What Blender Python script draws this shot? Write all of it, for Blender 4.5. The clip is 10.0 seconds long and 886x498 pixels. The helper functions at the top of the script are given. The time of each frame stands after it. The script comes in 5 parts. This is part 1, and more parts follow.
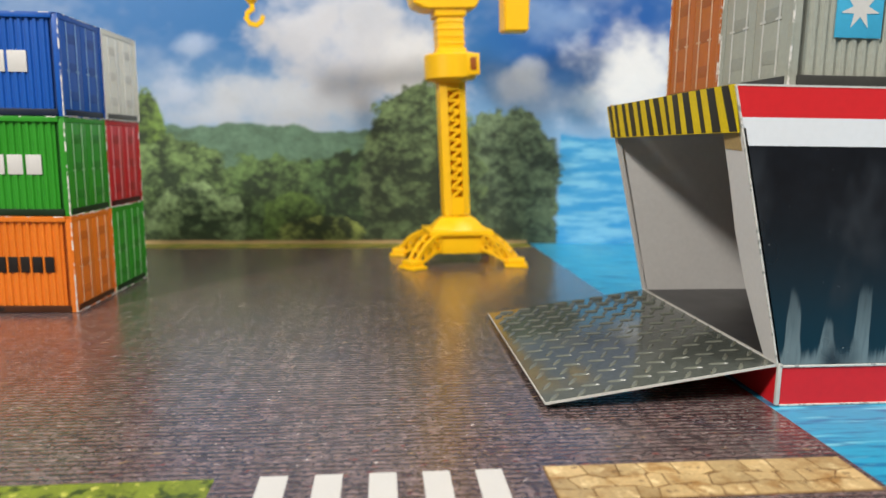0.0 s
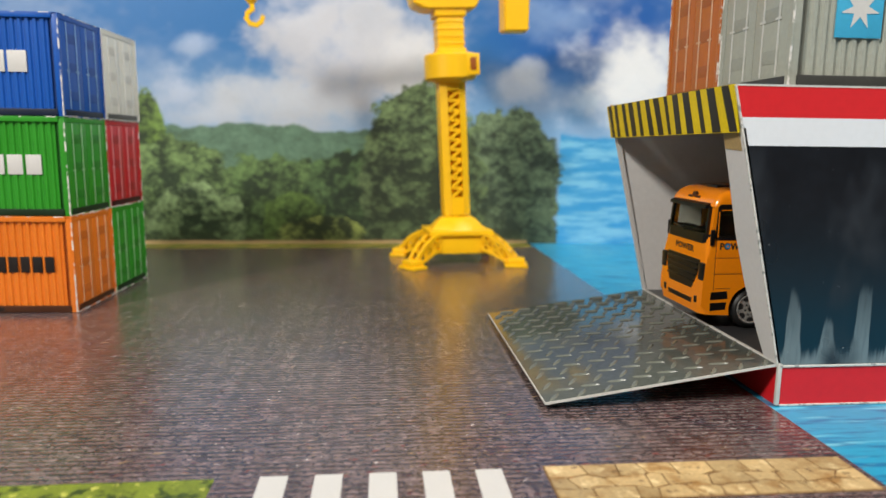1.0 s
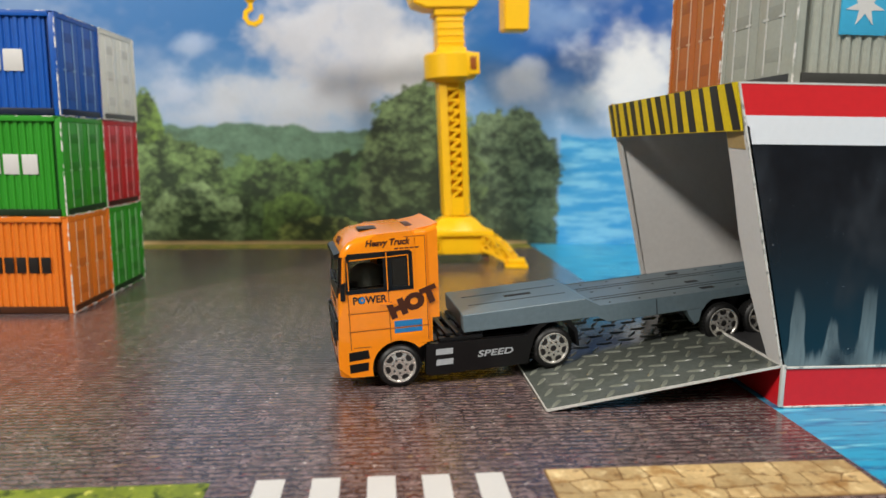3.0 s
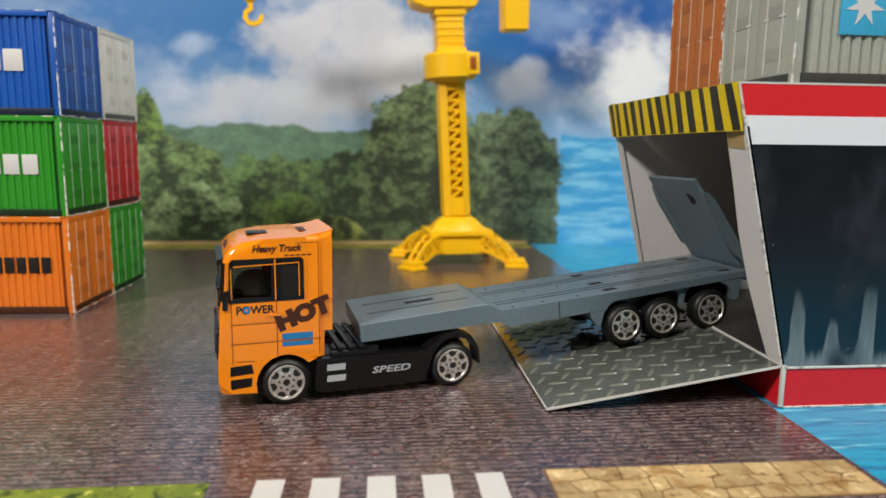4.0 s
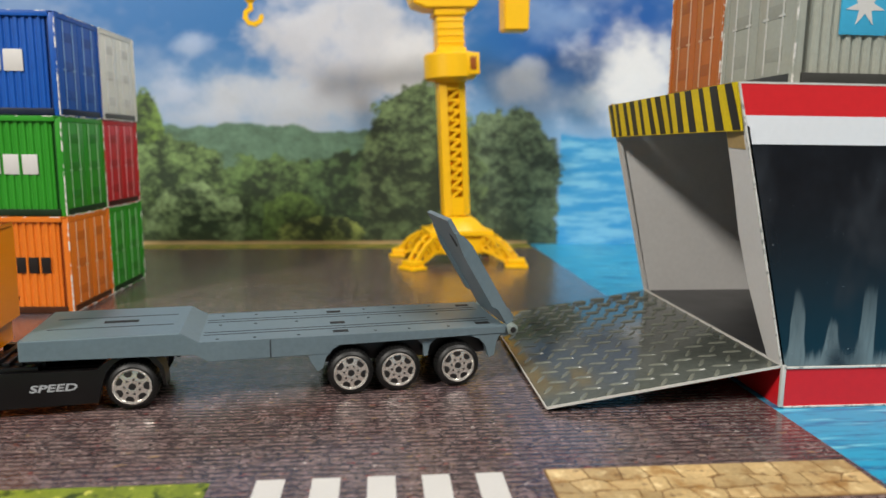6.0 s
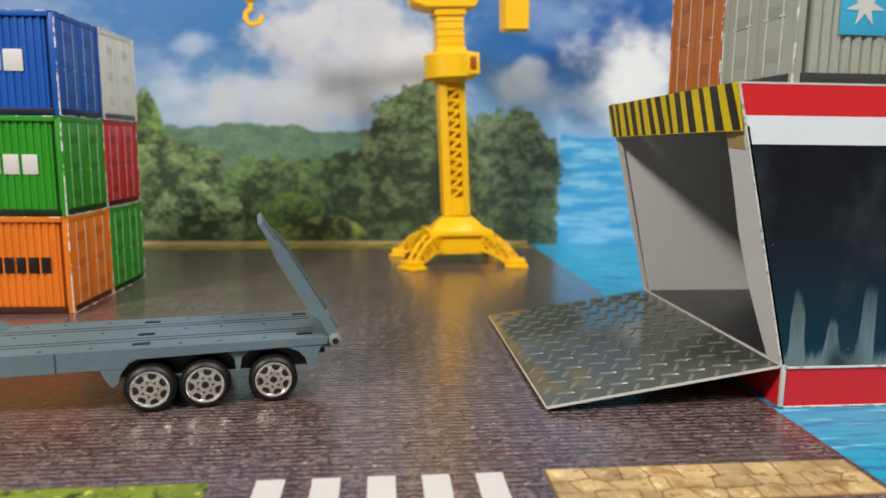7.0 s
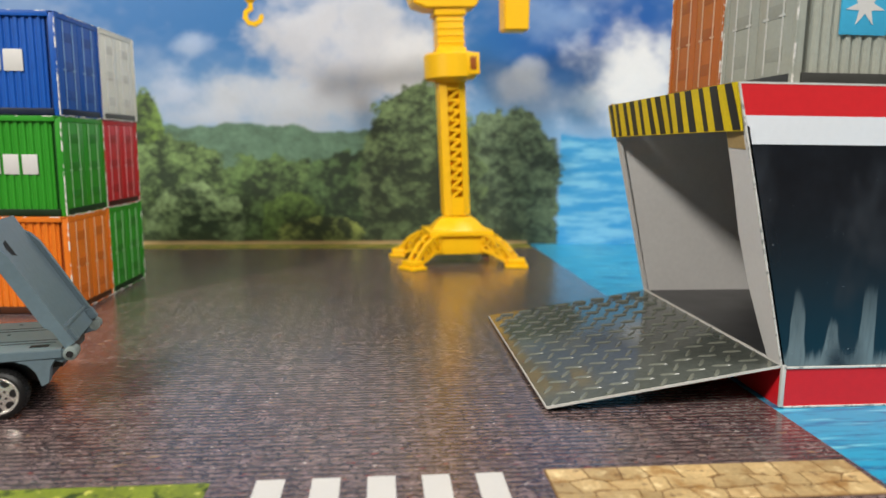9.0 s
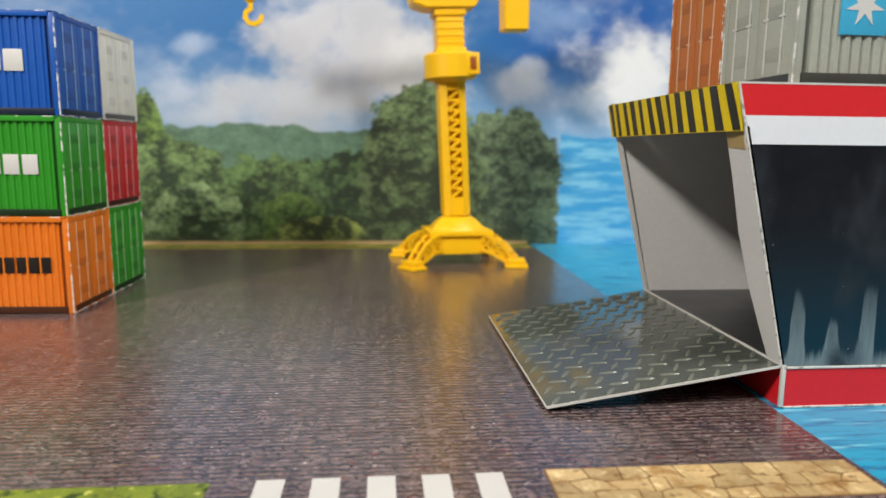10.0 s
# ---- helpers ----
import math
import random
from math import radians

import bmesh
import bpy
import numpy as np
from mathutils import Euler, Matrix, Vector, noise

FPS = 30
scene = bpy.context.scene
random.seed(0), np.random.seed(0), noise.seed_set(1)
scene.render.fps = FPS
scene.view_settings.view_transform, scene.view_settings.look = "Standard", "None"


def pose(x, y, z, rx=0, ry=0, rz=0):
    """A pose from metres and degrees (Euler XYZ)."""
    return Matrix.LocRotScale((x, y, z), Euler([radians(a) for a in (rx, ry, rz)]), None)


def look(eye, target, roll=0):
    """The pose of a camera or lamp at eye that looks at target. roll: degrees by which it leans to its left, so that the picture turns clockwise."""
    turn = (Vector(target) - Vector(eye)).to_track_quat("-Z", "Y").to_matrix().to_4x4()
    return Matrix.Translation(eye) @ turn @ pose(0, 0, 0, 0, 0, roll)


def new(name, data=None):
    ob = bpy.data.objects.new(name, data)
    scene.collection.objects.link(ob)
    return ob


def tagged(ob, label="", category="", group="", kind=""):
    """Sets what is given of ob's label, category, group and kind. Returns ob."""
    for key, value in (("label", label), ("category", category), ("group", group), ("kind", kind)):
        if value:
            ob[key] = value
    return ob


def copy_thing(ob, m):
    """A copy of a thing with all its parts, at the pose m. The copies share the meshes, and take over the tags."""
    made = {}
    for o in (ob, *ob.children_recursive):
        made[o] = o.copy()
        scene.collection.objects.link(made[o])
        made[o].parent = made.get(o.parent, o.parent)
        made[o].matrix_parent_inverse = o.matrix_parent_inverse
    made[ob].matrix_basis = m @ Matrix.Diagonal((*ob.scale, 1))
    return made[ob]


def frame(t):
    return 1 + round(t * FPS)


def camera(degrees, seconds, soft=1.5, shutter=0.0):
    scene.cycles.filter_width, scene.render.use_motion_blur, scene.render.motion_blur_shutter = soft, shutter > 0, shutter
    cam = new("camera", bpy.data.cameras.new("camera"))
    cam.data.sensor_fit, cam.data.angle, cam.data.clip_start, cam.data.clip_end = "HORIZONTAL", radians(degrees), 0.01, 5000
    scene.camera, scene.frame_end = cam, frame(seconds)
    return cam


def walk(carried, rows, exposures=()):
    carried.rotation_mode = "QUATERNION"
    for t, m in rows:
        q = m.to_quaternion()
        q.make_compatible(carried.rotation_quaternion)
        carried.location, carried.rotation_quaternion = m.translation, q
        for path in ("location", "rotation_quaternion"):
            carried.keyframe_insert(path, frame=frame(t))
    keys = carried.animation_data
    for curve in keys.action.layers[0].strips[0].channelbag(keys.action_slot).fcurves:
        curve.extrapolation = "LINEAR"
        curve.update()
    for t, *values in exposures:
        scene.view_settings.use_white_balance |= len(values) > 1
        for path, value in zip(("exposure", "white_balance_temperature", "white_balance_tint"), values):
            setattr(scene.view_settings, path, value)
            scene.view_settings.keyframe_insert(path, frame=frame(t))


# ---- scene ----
# A toy harbour on a table: printed mat, card ferry and containers, plastic crane, die-cast truck. Sizes in mm, scaled on building.
MM = 0.001

# ---- camera ----
cam = camera(66.63, 10.0, soft=1.5)
YAW, PITCH, ROLL = 5.41, 8.92, 0.676


def eye_pose(x, y, z, pitch=PITCH, yaw=YAW, roll=ROLL):
    a, b = radians(yaw), radians(pitch)
    eye = Vector((x, y, z)) * MM
    return look(eye, eye + Vector((math.sin(a) * math.cos(b), math.cos(a) * math.cos(b), -math.sin(b))), roll)


def eased(k):
    return eye_pose(0.35 * k, 2.27 * k, 72.1 - 0.59 * k, PITCH - 0.075 * k, YAW - 0.009 * k, ROLL - 0.03 * k)


walk(cam, [(0.0, eased(0)), (1.2, eased(0)), (1.5, eased(0.28)), (2.0, eased(0.62)), (2.4, eased(1)), (10.0, eased(1))], [(0.0, 0.03), (1.0, 0.0), (1.3, 0.05), (1.5, 0.11), (2.0, 0.05), (2.7, -0.03), (4.0, -0.13), (6.0, -0.1), (8.0, -0.05), (10.0, -0.02)])
cam.data.dof.use_dof = True
cam.data.dof.focus_distance = 0.205
cam.data.dof.aperture_fstop = 14

# ---- light: a room with a ceiling panel and a lamp on the far-off side ----
world = bpy.data.worlds.new("world")
scene.world = world
world.use_nodes = True
world.node_tree.nodes["Background"].inputs[0].default_value = (0.9, 0.95, 1.0, 1)
world.node_tree.nodes["Background"].inputs[1].default_value = 0.3


def lamp(name, at, target, w, h, watts, colour):
    data = bpy.data.lights.new(name, "AREA")
    data.shape, data.size, data.size_y, data.energy, data.color = "RECTANGLE", w, h, watts, colour
    ob = new(name, data)
    ob.matrix_world = look(at, target)
    return ob


lamp("ceiling_panel_light", (0.68, -0.34, 1.16), (0.05, 0.25, 0), 0.75, 0.9, 23.0, (1.0, 0.965, 0.91))
lamp("side_lamp_light", (-0.55, -0.28, 0.615), (0.12, 0.27, 0.04), 0.11, 0.11, 8.2, (1.0, 0.95, 0.87))

# ---- materials ----
NODES = {}


def srgb(r, g, b):
    return tuple((c / 255 / 12.92 if c <= 10 else ((c / 255 + 0.055) / 1.055) ** 2.4) for c in (r, g, b)) + (1,)


def material(name, colour, rough=0.5, metal=0.0, vary=0.15, scale=60.0, bump=0.0, bump_scale=400.0, coat=0.0, rough_vary=0.08, spec=0.5):
    """A surface with blotches and fine grain: scales are per metre."""
    m = bpy.data.materials.new(name)
    m.use_nodes = True
    nt = m.node_tree
    N, L = nt.nodes, nt.links
    b = N["Principled BSDF"]
    tc = N.new("ShaderNodeTexCoord")
    big, fine = N.new("ShaderNodeTexNoise"), N.new("ShaderNodeTexNoise")
    big.inputs["Scale"].default_value, fine.inputs["Scale"].default_value = scale, scale * 14
    big.inputs["Detail"].default_value = fine.inputs["Detail"].default_value = 4
    L.new(tc.outputs["Object"], big.inputs["Vector"])
    L.new(tc.outputs["Object"], fine.inputs["Vector"])
    add = N.new("ShaderNodeMath")
    add.operation = "ADD"
    L.new(big.outputs["Fac"], add.inputs[0])
    L.new(fine.outputs["Fac"], add.inputs[1])
    ramp = N.new("ShaderNodeMapRange")
    ramp.inputs["From Min"].default_value, ramp.inputs["From Max"].default_value = 0.6, 1.4
    ramp.inputs["To Min"].default_value, ramp.inputs["To Max"].default_value = 1 - vary, 1 + vary
    L.new(add.outputs[0], ramp.inputs["Value"])
    mul = N.new("ShaderNodeVectorMath")
    mul.operation = "SCALE"
    mul.inputs[0].default_value = colour[:3]
    L.new(ramp.outputs[0], mul.inputs["Scale"])
    L.new(mul.outputs[0], b.inputs["Base Color"])
    rr = N.new("ShaderNodeMapRange")
    rr.inputs["To Min"].default_value, rr.inputs["To Max"].default_value = max(0.03, rough - rough_vary), min(1, rough + rough_vary)
    L.new(big.outputs["Fac"], rr.inputs["Value"])
    L.new(rr.outputs[0], b.inputs["Roughness"])
    b.inputs["Metallic"].default_value = metal
    b.inputs["Coat Weight"].default_value = coat
    b.inputs["Specular IOR Level"].default_value = spec
    if bump:
        bn, bp = N.new("ShaderNodeTexNoise"), N.new("ShaderNodeBump")
        bn.inputs["Scale"].default_value = bump_scale
        bp.inputs["Strength"].default_value, bp.inputs["Distance"].default_value = bump, 0.0004
        L.new(tc.outputs["Object"], bn.inputs["Vector"])
        L.new(bn.outputs["Fac"], bp.inputs["Height"])
        L.new(bp.outputs[0], b.inputs["Normal"])
    NODES[name] = (N, L, b, tc, mul)
    return m


def mixed(name, second, factor_socket):
    """Lay a second colour over a material where the factor is one."""
    N, L, b, tc, mul = NODES[name]
    mx = N.new("ShaderNodeMix")
    mx.data_type = "RGBA"
    L.new(factor_socket, mx.inputs["Factor"])
    old = b.inputs["Base Color"].links[0].from_socket
    L.new(old, mx.inputs[6])
    if hasattr(second, "links"):
        L.new(second, mx.inputs[7])
    else:
        mx.inputs[7].default_value = second
    L.new(mx.outputs[2], b.inputs["Base Color"])


def node(name, kind, **inputs):
    n = NODES[name][0].new(kind)
    for k, v in inputs.items():
        n.inputs[k.replace("_", " ")].default_value = v
    return n


def step(name, socket, lo, hi):
    n = node(name, "ShaderNodeMapRange", From_Min=lo, From_Max=hi)
    n.interpolation_type = "SMOOTHSTEP"
    NODES[name][1].new(socket, n.inputs["Value"])
    return n.outputs[0]


def speckle(name, colour, scale, lo, hi, stretch=(1, 1, 1)):
    N, L, b, tc, mul = NODES[name]
    mp = node(name, "ShaderNodeMapping", Scale=stretch)
    nz = node(name, "ShaderNodeTexNoise", Scale=scale, Detail=3.0, Roughness=0.6)
    L.new(tc.outputs["Object"], mp.inputs["Vector"])
    L.new(mp.outputs[0], nz.inputs["Vector"])
    mixed(name, colour, step(name, nz.outputs["Fac"], lo, hi))


# asphalt print on ribbed glossy foil
asphalt = material("asphalt_print", srgb(122, 104, 100), 0.18, vary=0.3, scale=45, rough_vary=0.05, spec=0.55)
speckle("asphalt_print", srgb(104, 72, 66), 38, 0.5, 0.72, (0.6, 1, 1))
speckle("asphalt_print", srgb(80, 74, 92), 30, 0.52, 0.75)
speckle("asphalt_print", srgb(122, 106, 102), 90, 0.52, 0.7, (1.2, 0.3, 1))
speckle("asphalt_print", srgb(62, 50, 52), 420, 0.5, 0.64, (0.55, 1, 1))
speckle("asphalt_print", srgb(142, 122, 120), 480, 0.52, 0.64, (0.5, 1, 1))
speckle("asphalt_print", srgb(92, 58, 54), 260, 0.60, 0.72)
speckle("asphalt_print", srgb(46, 38, 42), 1500, 0.5, 0.57, (0.5, 1, 1))
speckle("asphalt_print", srgb(124, 104, 102), 1300, 0.55, 0.61, (0.45, 1, 1))
speckle("asphalt_print", srgb(186, 174, 168), 1000, 0.64, 0.67, (0.5, 1, 1))
speckle("asphalt_print", srgb(206, 196, 188), 520, 0.69, 0.71, (0.7, 1, 1))
speckle("asphalt_print", srgb(126, 62, 56), 500, 0.63, 0.68, (0.5, 1, 1))
speckle("asphalt_print", srgb(150, 124, 92), 440, 0.65, 0.69, (0.5, 1, 1))


def ribs(name, spacing, strength):
    """Foil pressed in fine broken ribs across the sheet, their relief also darkened in colour, with faint darker bands
    along it.
    """
    N, L, b, tc, mul = NODES[name]
    wv = node(name, "ShaderNodeTexWave", Scale=math.pi / 10 / spacing, Distortion=0.9, Detail=2.0, Detail_Scale=60.0)
    wv.bands_direction = "Y"
    mp = node(name, "ShaderNodeMapping", Scale=(0.45, 1, 1))
    nz = node(name, "ShaderNodeTexNoise", Scale=260.0, Detail=2.0)
    bp = node(name, "ShaderNodeBump", Strength=strength, Distance=0.0001)
    L.new(tc.outputs["Object"], wv.inputs["Vector"])
    L.new(tc.outputs["Object"], mp.inputs["Vector"])
    L.new(mp.outputs[0], nz.inputs["Vector"])
    broken = N.new("ShaderNodeMath")
    broken.operation = "MULTIPLY"
    L.new(wv.outputs["Fac"], broken.inputs[0])
    L.new(nz.outputs["Fac"], broken.inputs[1])
    L.new(broken.outputs[0], bp.inputs["Height"])
    L.new(bp.outputs[0], b.inputs["Normal"])
    L.new(bp.outputs[0], b.inputs["Coat Normal"])
    # dark tint along the ribs stands in for the shading of their relief
    mixed(name, srgb(54, 43, 47), step(name, broken.outputs[0], 0.22, 0.62))
    bands = node(name, "ShaderNodeTexWave", Scale=math.pi / 10 / 0.0075, Distortion=1.2, Detail=1.0, Detail_Scale=8.0)
    bands.bands_direction = "X"
    L.new(tc.outputs["Object"], bands.inputs["Vector"])
    soft = node(name, "ShaderNodeMapRange", From_Min=0.55, From_Max=1.0, To_Max=0.3)
    L.new(bands.outputs["Fac"], soft.inputs["Value"])
    mixed(name, srgb(66, 55, 56), soft.outputs[0])


ribs("asphalt_print", 0.0021, 0.8)
NODES["asphalt_print"][2].inputs["Coat Weight"].default_value = 0.6
NODES["asphalt_print"][2].inputs["Coat Roughness"].default_value = 0.13

water_mat = material("water_print", srgb(40, 158, 198), 0.3, vary=0.12, scale=18)
speckle("water_print", srgb(20, 110, 160), 190, 0.46, 0.66, (0.22, 1.6, 1))
speckle("water_print", srgb(122, 202, 222), 260, 0.54, 0.7, (0.18, 1.6, 1))
grass_mat = material("grass_print", srgb(118, 132, 40), 0.4, vary=0.4, scale=90)
speckle("grass_print", srgb(50, 66, 22), 260, 0.5, 0.62)
speckle("grass_print", srgb(196, 196, 92), 330, 0.58, 0.7)
verge_grass = material("verge_grass_print", srgb(158, 146, 66), 0.5, vary=0.3, scale=60)
speckle("verge_grass_print", srgb(112, 118, 40), 90, 0.48, 0.62)
verge_mat = material("verge_print", srgb(168, 142, 96), 0.5, vary=0.2, scale=60)
stone_mat = material("stone_print", srgb(192, 164, 116), 0.4, vary=0.28, scale=90)
speckle("stone_print", srgb(158, 120, 70), 150, 0.48, 0.68)
speckle("stone_print", srgb(120, 92, 60), 420, 0.6, 0.7)
speckle("stone_print", srgb(226, 202, 152), 200, 0.56, 0.7)
def varied(name, lo, hi):
    """Let every piece take its own shade."""
    N, L, b, tc, mul = NODES[name]
    info = N.new("ShaderNodeObjectInfo")
    rg = node(name, "ShaderNodeMapRange", To_Min=lo, To_Max=hi)
    L.new(info.outputs["Random"], rg.inputs["Value"])
    sc = N.new("ShaderNodeVectorMath")
    sc.operation = "SCALE"
    L.new(b.inputs["Base Color"].links[0].from_socket, sc.inputs[0])
    L.new(rg.outputs[0], sc.inputs["Scale"])
    L.new(sc.outputs[0], b.inputs["Base Color"])


varied("stone_print", 0.78, 1.12)
joint_mat = material("joint_print", srgb(124, 94, 58), 0.5, vary=0.3)
white_paint = material("white_paint", srgb(206, 204, 201), 0.4, vary=0.04, scale=80)
table_mat = material("table_top", srgb(96, 86, 78), 0.5, vary=0.2, scale=8)
wall_mat = material("room_wall", srgb(92, 90, 88), 0.9, vary=0.05, scale=3)

yellow = material("yellow_plastic", srgb(253, 196, 8), 0.42, vary=0.05, scale=50, bump=0.08, bump_scale=250, spec=0.5)
card_white = material("white_card", srgb(206, 204, 202), 0.55, vary=0.05, scale=60, bump=0.1, bump_scale=300)
card_grey = material("grey_card", srgb(212, 210, 208), 0.6, vary=0.06, scale=40)
card_dark = material("dark_card", srgb(52, 52, 54), 0.35, vary=0.25, scale=90)
red_card = material("red_card", srgb(212, 28, 36), 0.5, vary=0.06, scale=40)
band_white = material("white_band_card", srgb(226, 228, 232), 0.4, vary=0.03, scale=40)
hull = material("hull_print", srgb(19, 22, 28), 0.3, vary=0.45, scale=25)
hazard_yellow = material("hazard_yellow", srgb(222, 194, 22), 0.45, vary=0.14, scale=80)
hazard_black = material("hazard_black", srgb(48, 44, 42), 0.4, vary=0.15, scale=80)

tread = material("tread_plate_print", srgb(82, 86, 81), 0.1, vary=0.2, scale=40, bump=0.1, bump_scale=700)
tread_lug = material("tread_lug_print", srgb(112, 115, 105), 0.16, vary=0.2, scale=120)
edge_card = material("cut_card_edge", srgb(200, 198, 192), 0.6, vary=0.1, scale=200)

orange_paint = material("orange_enamel", srgb(246, 140, 14), 0.22, vary=0.04, scale=60, coat=0.4)
seam_mat = material("panel_seam", srgb(150, 76, 8), 0.5, vary=0.1)
black_plastic = material("black_plastic", srgb(15, 14, 15), 0.32, vary=0.2, scale=90)
black_print = material("black_print", srgb(30, 24, 22), 0.4, vary=0.2)
brown_print = material("brown_print", srgb(72, 34, 14), 0.4, vary=0.25, scale=200)
blue_print = material("blue_print", srgb(34, 118, 176), 0.4, vary=0.1)
silver_print = material("silver_print", srgb(168, 172, 176), 0.35, vary=0.1)
glass_mat = material("tinted_window", srgb(30, 30, 28), 0.06, vary=0.2, scale=80, rough_vary=0.03)
window_glass = material("clear_plastic_window", srgb(214, 216, 208), 0.04, vary=0.05, scale=80, rough_vary=0.02)
NODES["clear_plastic_window"][2].inputs["Transmission Weight"].default_value = 1.0
NODES["clear_plastic_window"][2].inputs["IOR"].default_value = 1.12
grey_plastic = material("grey_plastic", srgb(99, 115, 123), 0.34, vary=0.12, scale=50, bump=0.06, bump_scale=300)
worn_grey = material("worn_grey_plastic", srgb(124, 134, 130), 0.45, vary=0.25, scale=300)
# darker grey for the shade in deck grooves, joint and round rivets
grey_relief_shade = material("grey_relief_shade", srgb(52, 60, 66), 0.6, vary=0.1)
rubber_grey = material("dark_grey_moulding", srgb(74, 76, 72), 0.5, vary=0.35, scale=250)
tyre_mat = material("tyre_plastic", srgb(16, 16, 16), 0.5, vary=0.2, scale=150)
chrome = material("chrome_rim", srgb(236, 232, 224), 0.24, metal=0.75, vary=0.08, scale=200)
# near-black: painted shade of rim openings, slots and holes; also bolts and nuts
rim_dark = material("hole_shade_and_bolt", srgb(24, 22, 22), 0.6, vary=0.1)


# ---- mesh helpers (millimetres) ----
def box(bm, x0, x1, y0, y1, z0, z1, bevel=0.0, m=None):
    made = bmesh.ops.create_cube(bm, size=1)["verts"]
    for v in made:
        v.co = Vector(((x0 + x1) / 2 + v.co.x * (x1 - x0), (y0 + y1) / 2 + v.co.y * (y1 - y0), (z0 + z1) / 2 + v.co.z * (z1 - z0)))
    if bevel:
        made = bmesh.ops.bevel(bm, geom=list({e for v in made for e in v.link_edges}), offset=bevel, segments=2, affect="EDGES", profile=0.6)["verts"]
    if m is not None:
        bmesh.ops.transform(bm, matrix=m, verts=made)
    return bm


def prism(bm, outline, a, b, axis="y"):
    """Extrude a closed outline between a and b along an axis; the outline is (x, z) for y, (x, y) for z, (y, z) for x."""
    put = {"y": lambda p, d: (p[0], d, p[1]), "z": lambda p, d: (p[0], p[1], d), "x": lambda p, d: (d, p[0], p[1])}[axis]
    A = [bm.verts.new(put(p, a)) for p in outline]
    B = [bm.verts.new(put(p, b)) for p in outline]
    bm.faces.new(A)
    bm.faces.new(B[::-1])
    n = len(outline)
    for i in range(n):
        bm.faces.new((A[i], B[i], B[(i + 1) % n], A[(i + 1) % n]))
    return bm


def bar(bm, p, q, w, h, up=(0, 0, 1)):
    p, q = Vector(p), Vector(q)
    d = (q - p).normalized()
    s = d.cross(Vector(up))
    s = s.normalized() if s.length > 1e-4 else Vector((1, 0, 0))
    u = s.cross(d).normalized()
    ring = [[bm.verts.new(c + s * a * w / 2 + u * b * h / 2) for a, b in ((-1, -1), (1, -1), (1, 1), (-1, 1))] for c in (p, q)]
    bm.faces.new(ring[0][::-1])
    bm.faces.new(ring[1])
    for i in range(4):
        bm.faces.new((ring[0][i], ring[0][(i + 1) % 4], ring[1][(i + 1) % 4], ring[1][i]))
    return bm


def lathe(bm, profile, axis="z", at=(0, 0, 0), seg=32):
    """Turn (radius, height) pairs round an axis through at."""
    put = {"z": lambda r, a, h: (r * math.cos(a), r * math.sin(a), h), "y": lambda r, a, h: (r * math.sin(a), h, r * math.cos(a)), "x": lambda r, a, h: (h, r * math.cos(a), r * math.sin(a))}[axis]
    rings = []
    for r, h in profile:
        rings.append([bm.verts.new(Vector(put(max(r, 0.001), 2 * math.pi * i / seg, h)) + Vector(at)) for i in range(seg)])
    for a, b in zip(rings, rings[1:]):
        for i in range(seg):
            bm.faces.new((a[i], a[(i + 1) % seg], b[(i + 1) % seg], b[i]))
    bm.faces.new(rings[0][::-1])
    bm.faces.new(rings[-1])
    return bm


def mesh_of(name, bm, mat, shift=(0, 0, 0), smooth=True):
    bmesh.ops.recalc_face_normals(bm, faces=bm.faces)
    bmesh.ops.translate(bm, verts=bm.verts, vec=-Vector(shift))
    bmesh.ops.scale(bm, verts=bm.verts, vec=(MM, MM, MM))
    me = bpy.data.meshes.new(name)
    bm.to_mesh(me)
    bm.free()
    me.materials.append(mat)
    if smooth:
        me.shade_smooth()
        me.set_sharp_from_angle(angle=radians(32))
    return me


def part(name, bm, mat, parent, label="", shift=(0, 0, 0)):
    ob = new(name, mesh_of(name, bm, mat, shift))
    ob.parent = parent
    return tagged(ob, label=label)


def piece(name, me, parent, m):
    ob = new(name, me)
    ob.parent = parent
    ob.matrix_basis = m
    return ob


def root(name, m, label, category, group=""):
    ob = new(name)
    ob.empty_display_size = 0.01
    ob.matrix_basis = m
    return tagged(ob, label=label, category=category, group=group)


def mpose(x, y, z, rx=0, ry=0, rz=0):
    return pose(x * MM, y * MM, z * MM, rx, ry, rz)


def lettering(name, body, height, m, mat, parent, width=None, shear=0.0, label="", bold=0.0):
    """Words as a thin raised print; m places the middle of the line, text plane xy."""
    cu = bpy.data.curves.new(name, "FONT")
    cu.body, cu.size, cu.extrude, cu.shear, cu.offset = body, 1.0, 0.02, shear, bold
    cu.align_x, cu.align_y, cu.resolution_u = "CENTER", "CENTER", 3
    tmp = bpy.data.objects.new(name, cu)
    me = bpy.data.meshes.new_from_object(tmp)
    bpy.data.objects.remove(tmp)
    co = np.zeros(len(me.vertices) * 3)
    me.vertices.foreach_get("co", co)
    co = co.reshape(-1, 3)
    lo, hi = co.min(0), co.max(0)
    co -= (lo + hi) / 2
    sy = height / (hi[1] - lo[1])
    sx = width / (hi[0] - lo[0]) if width else sy
    co *= np.array([sx, sy, 1.5]) * MM
    me.vertices.foreach_set("co", co.ravel())
    me.update()
    me.materials.clear()
    me.materials.append(mat)
    ob = new(name, me)
    ob.parent = parent
    ob.matrix_basis = m
    return tagged(ob, label=label)


# ---- the room and the table ----
def structure(name, bm, mat, label):
    return tagged(new(name, mesh_of(name, bm, mat, smooth=False)), label=label, category=name.split("_")[0], kind="structure")


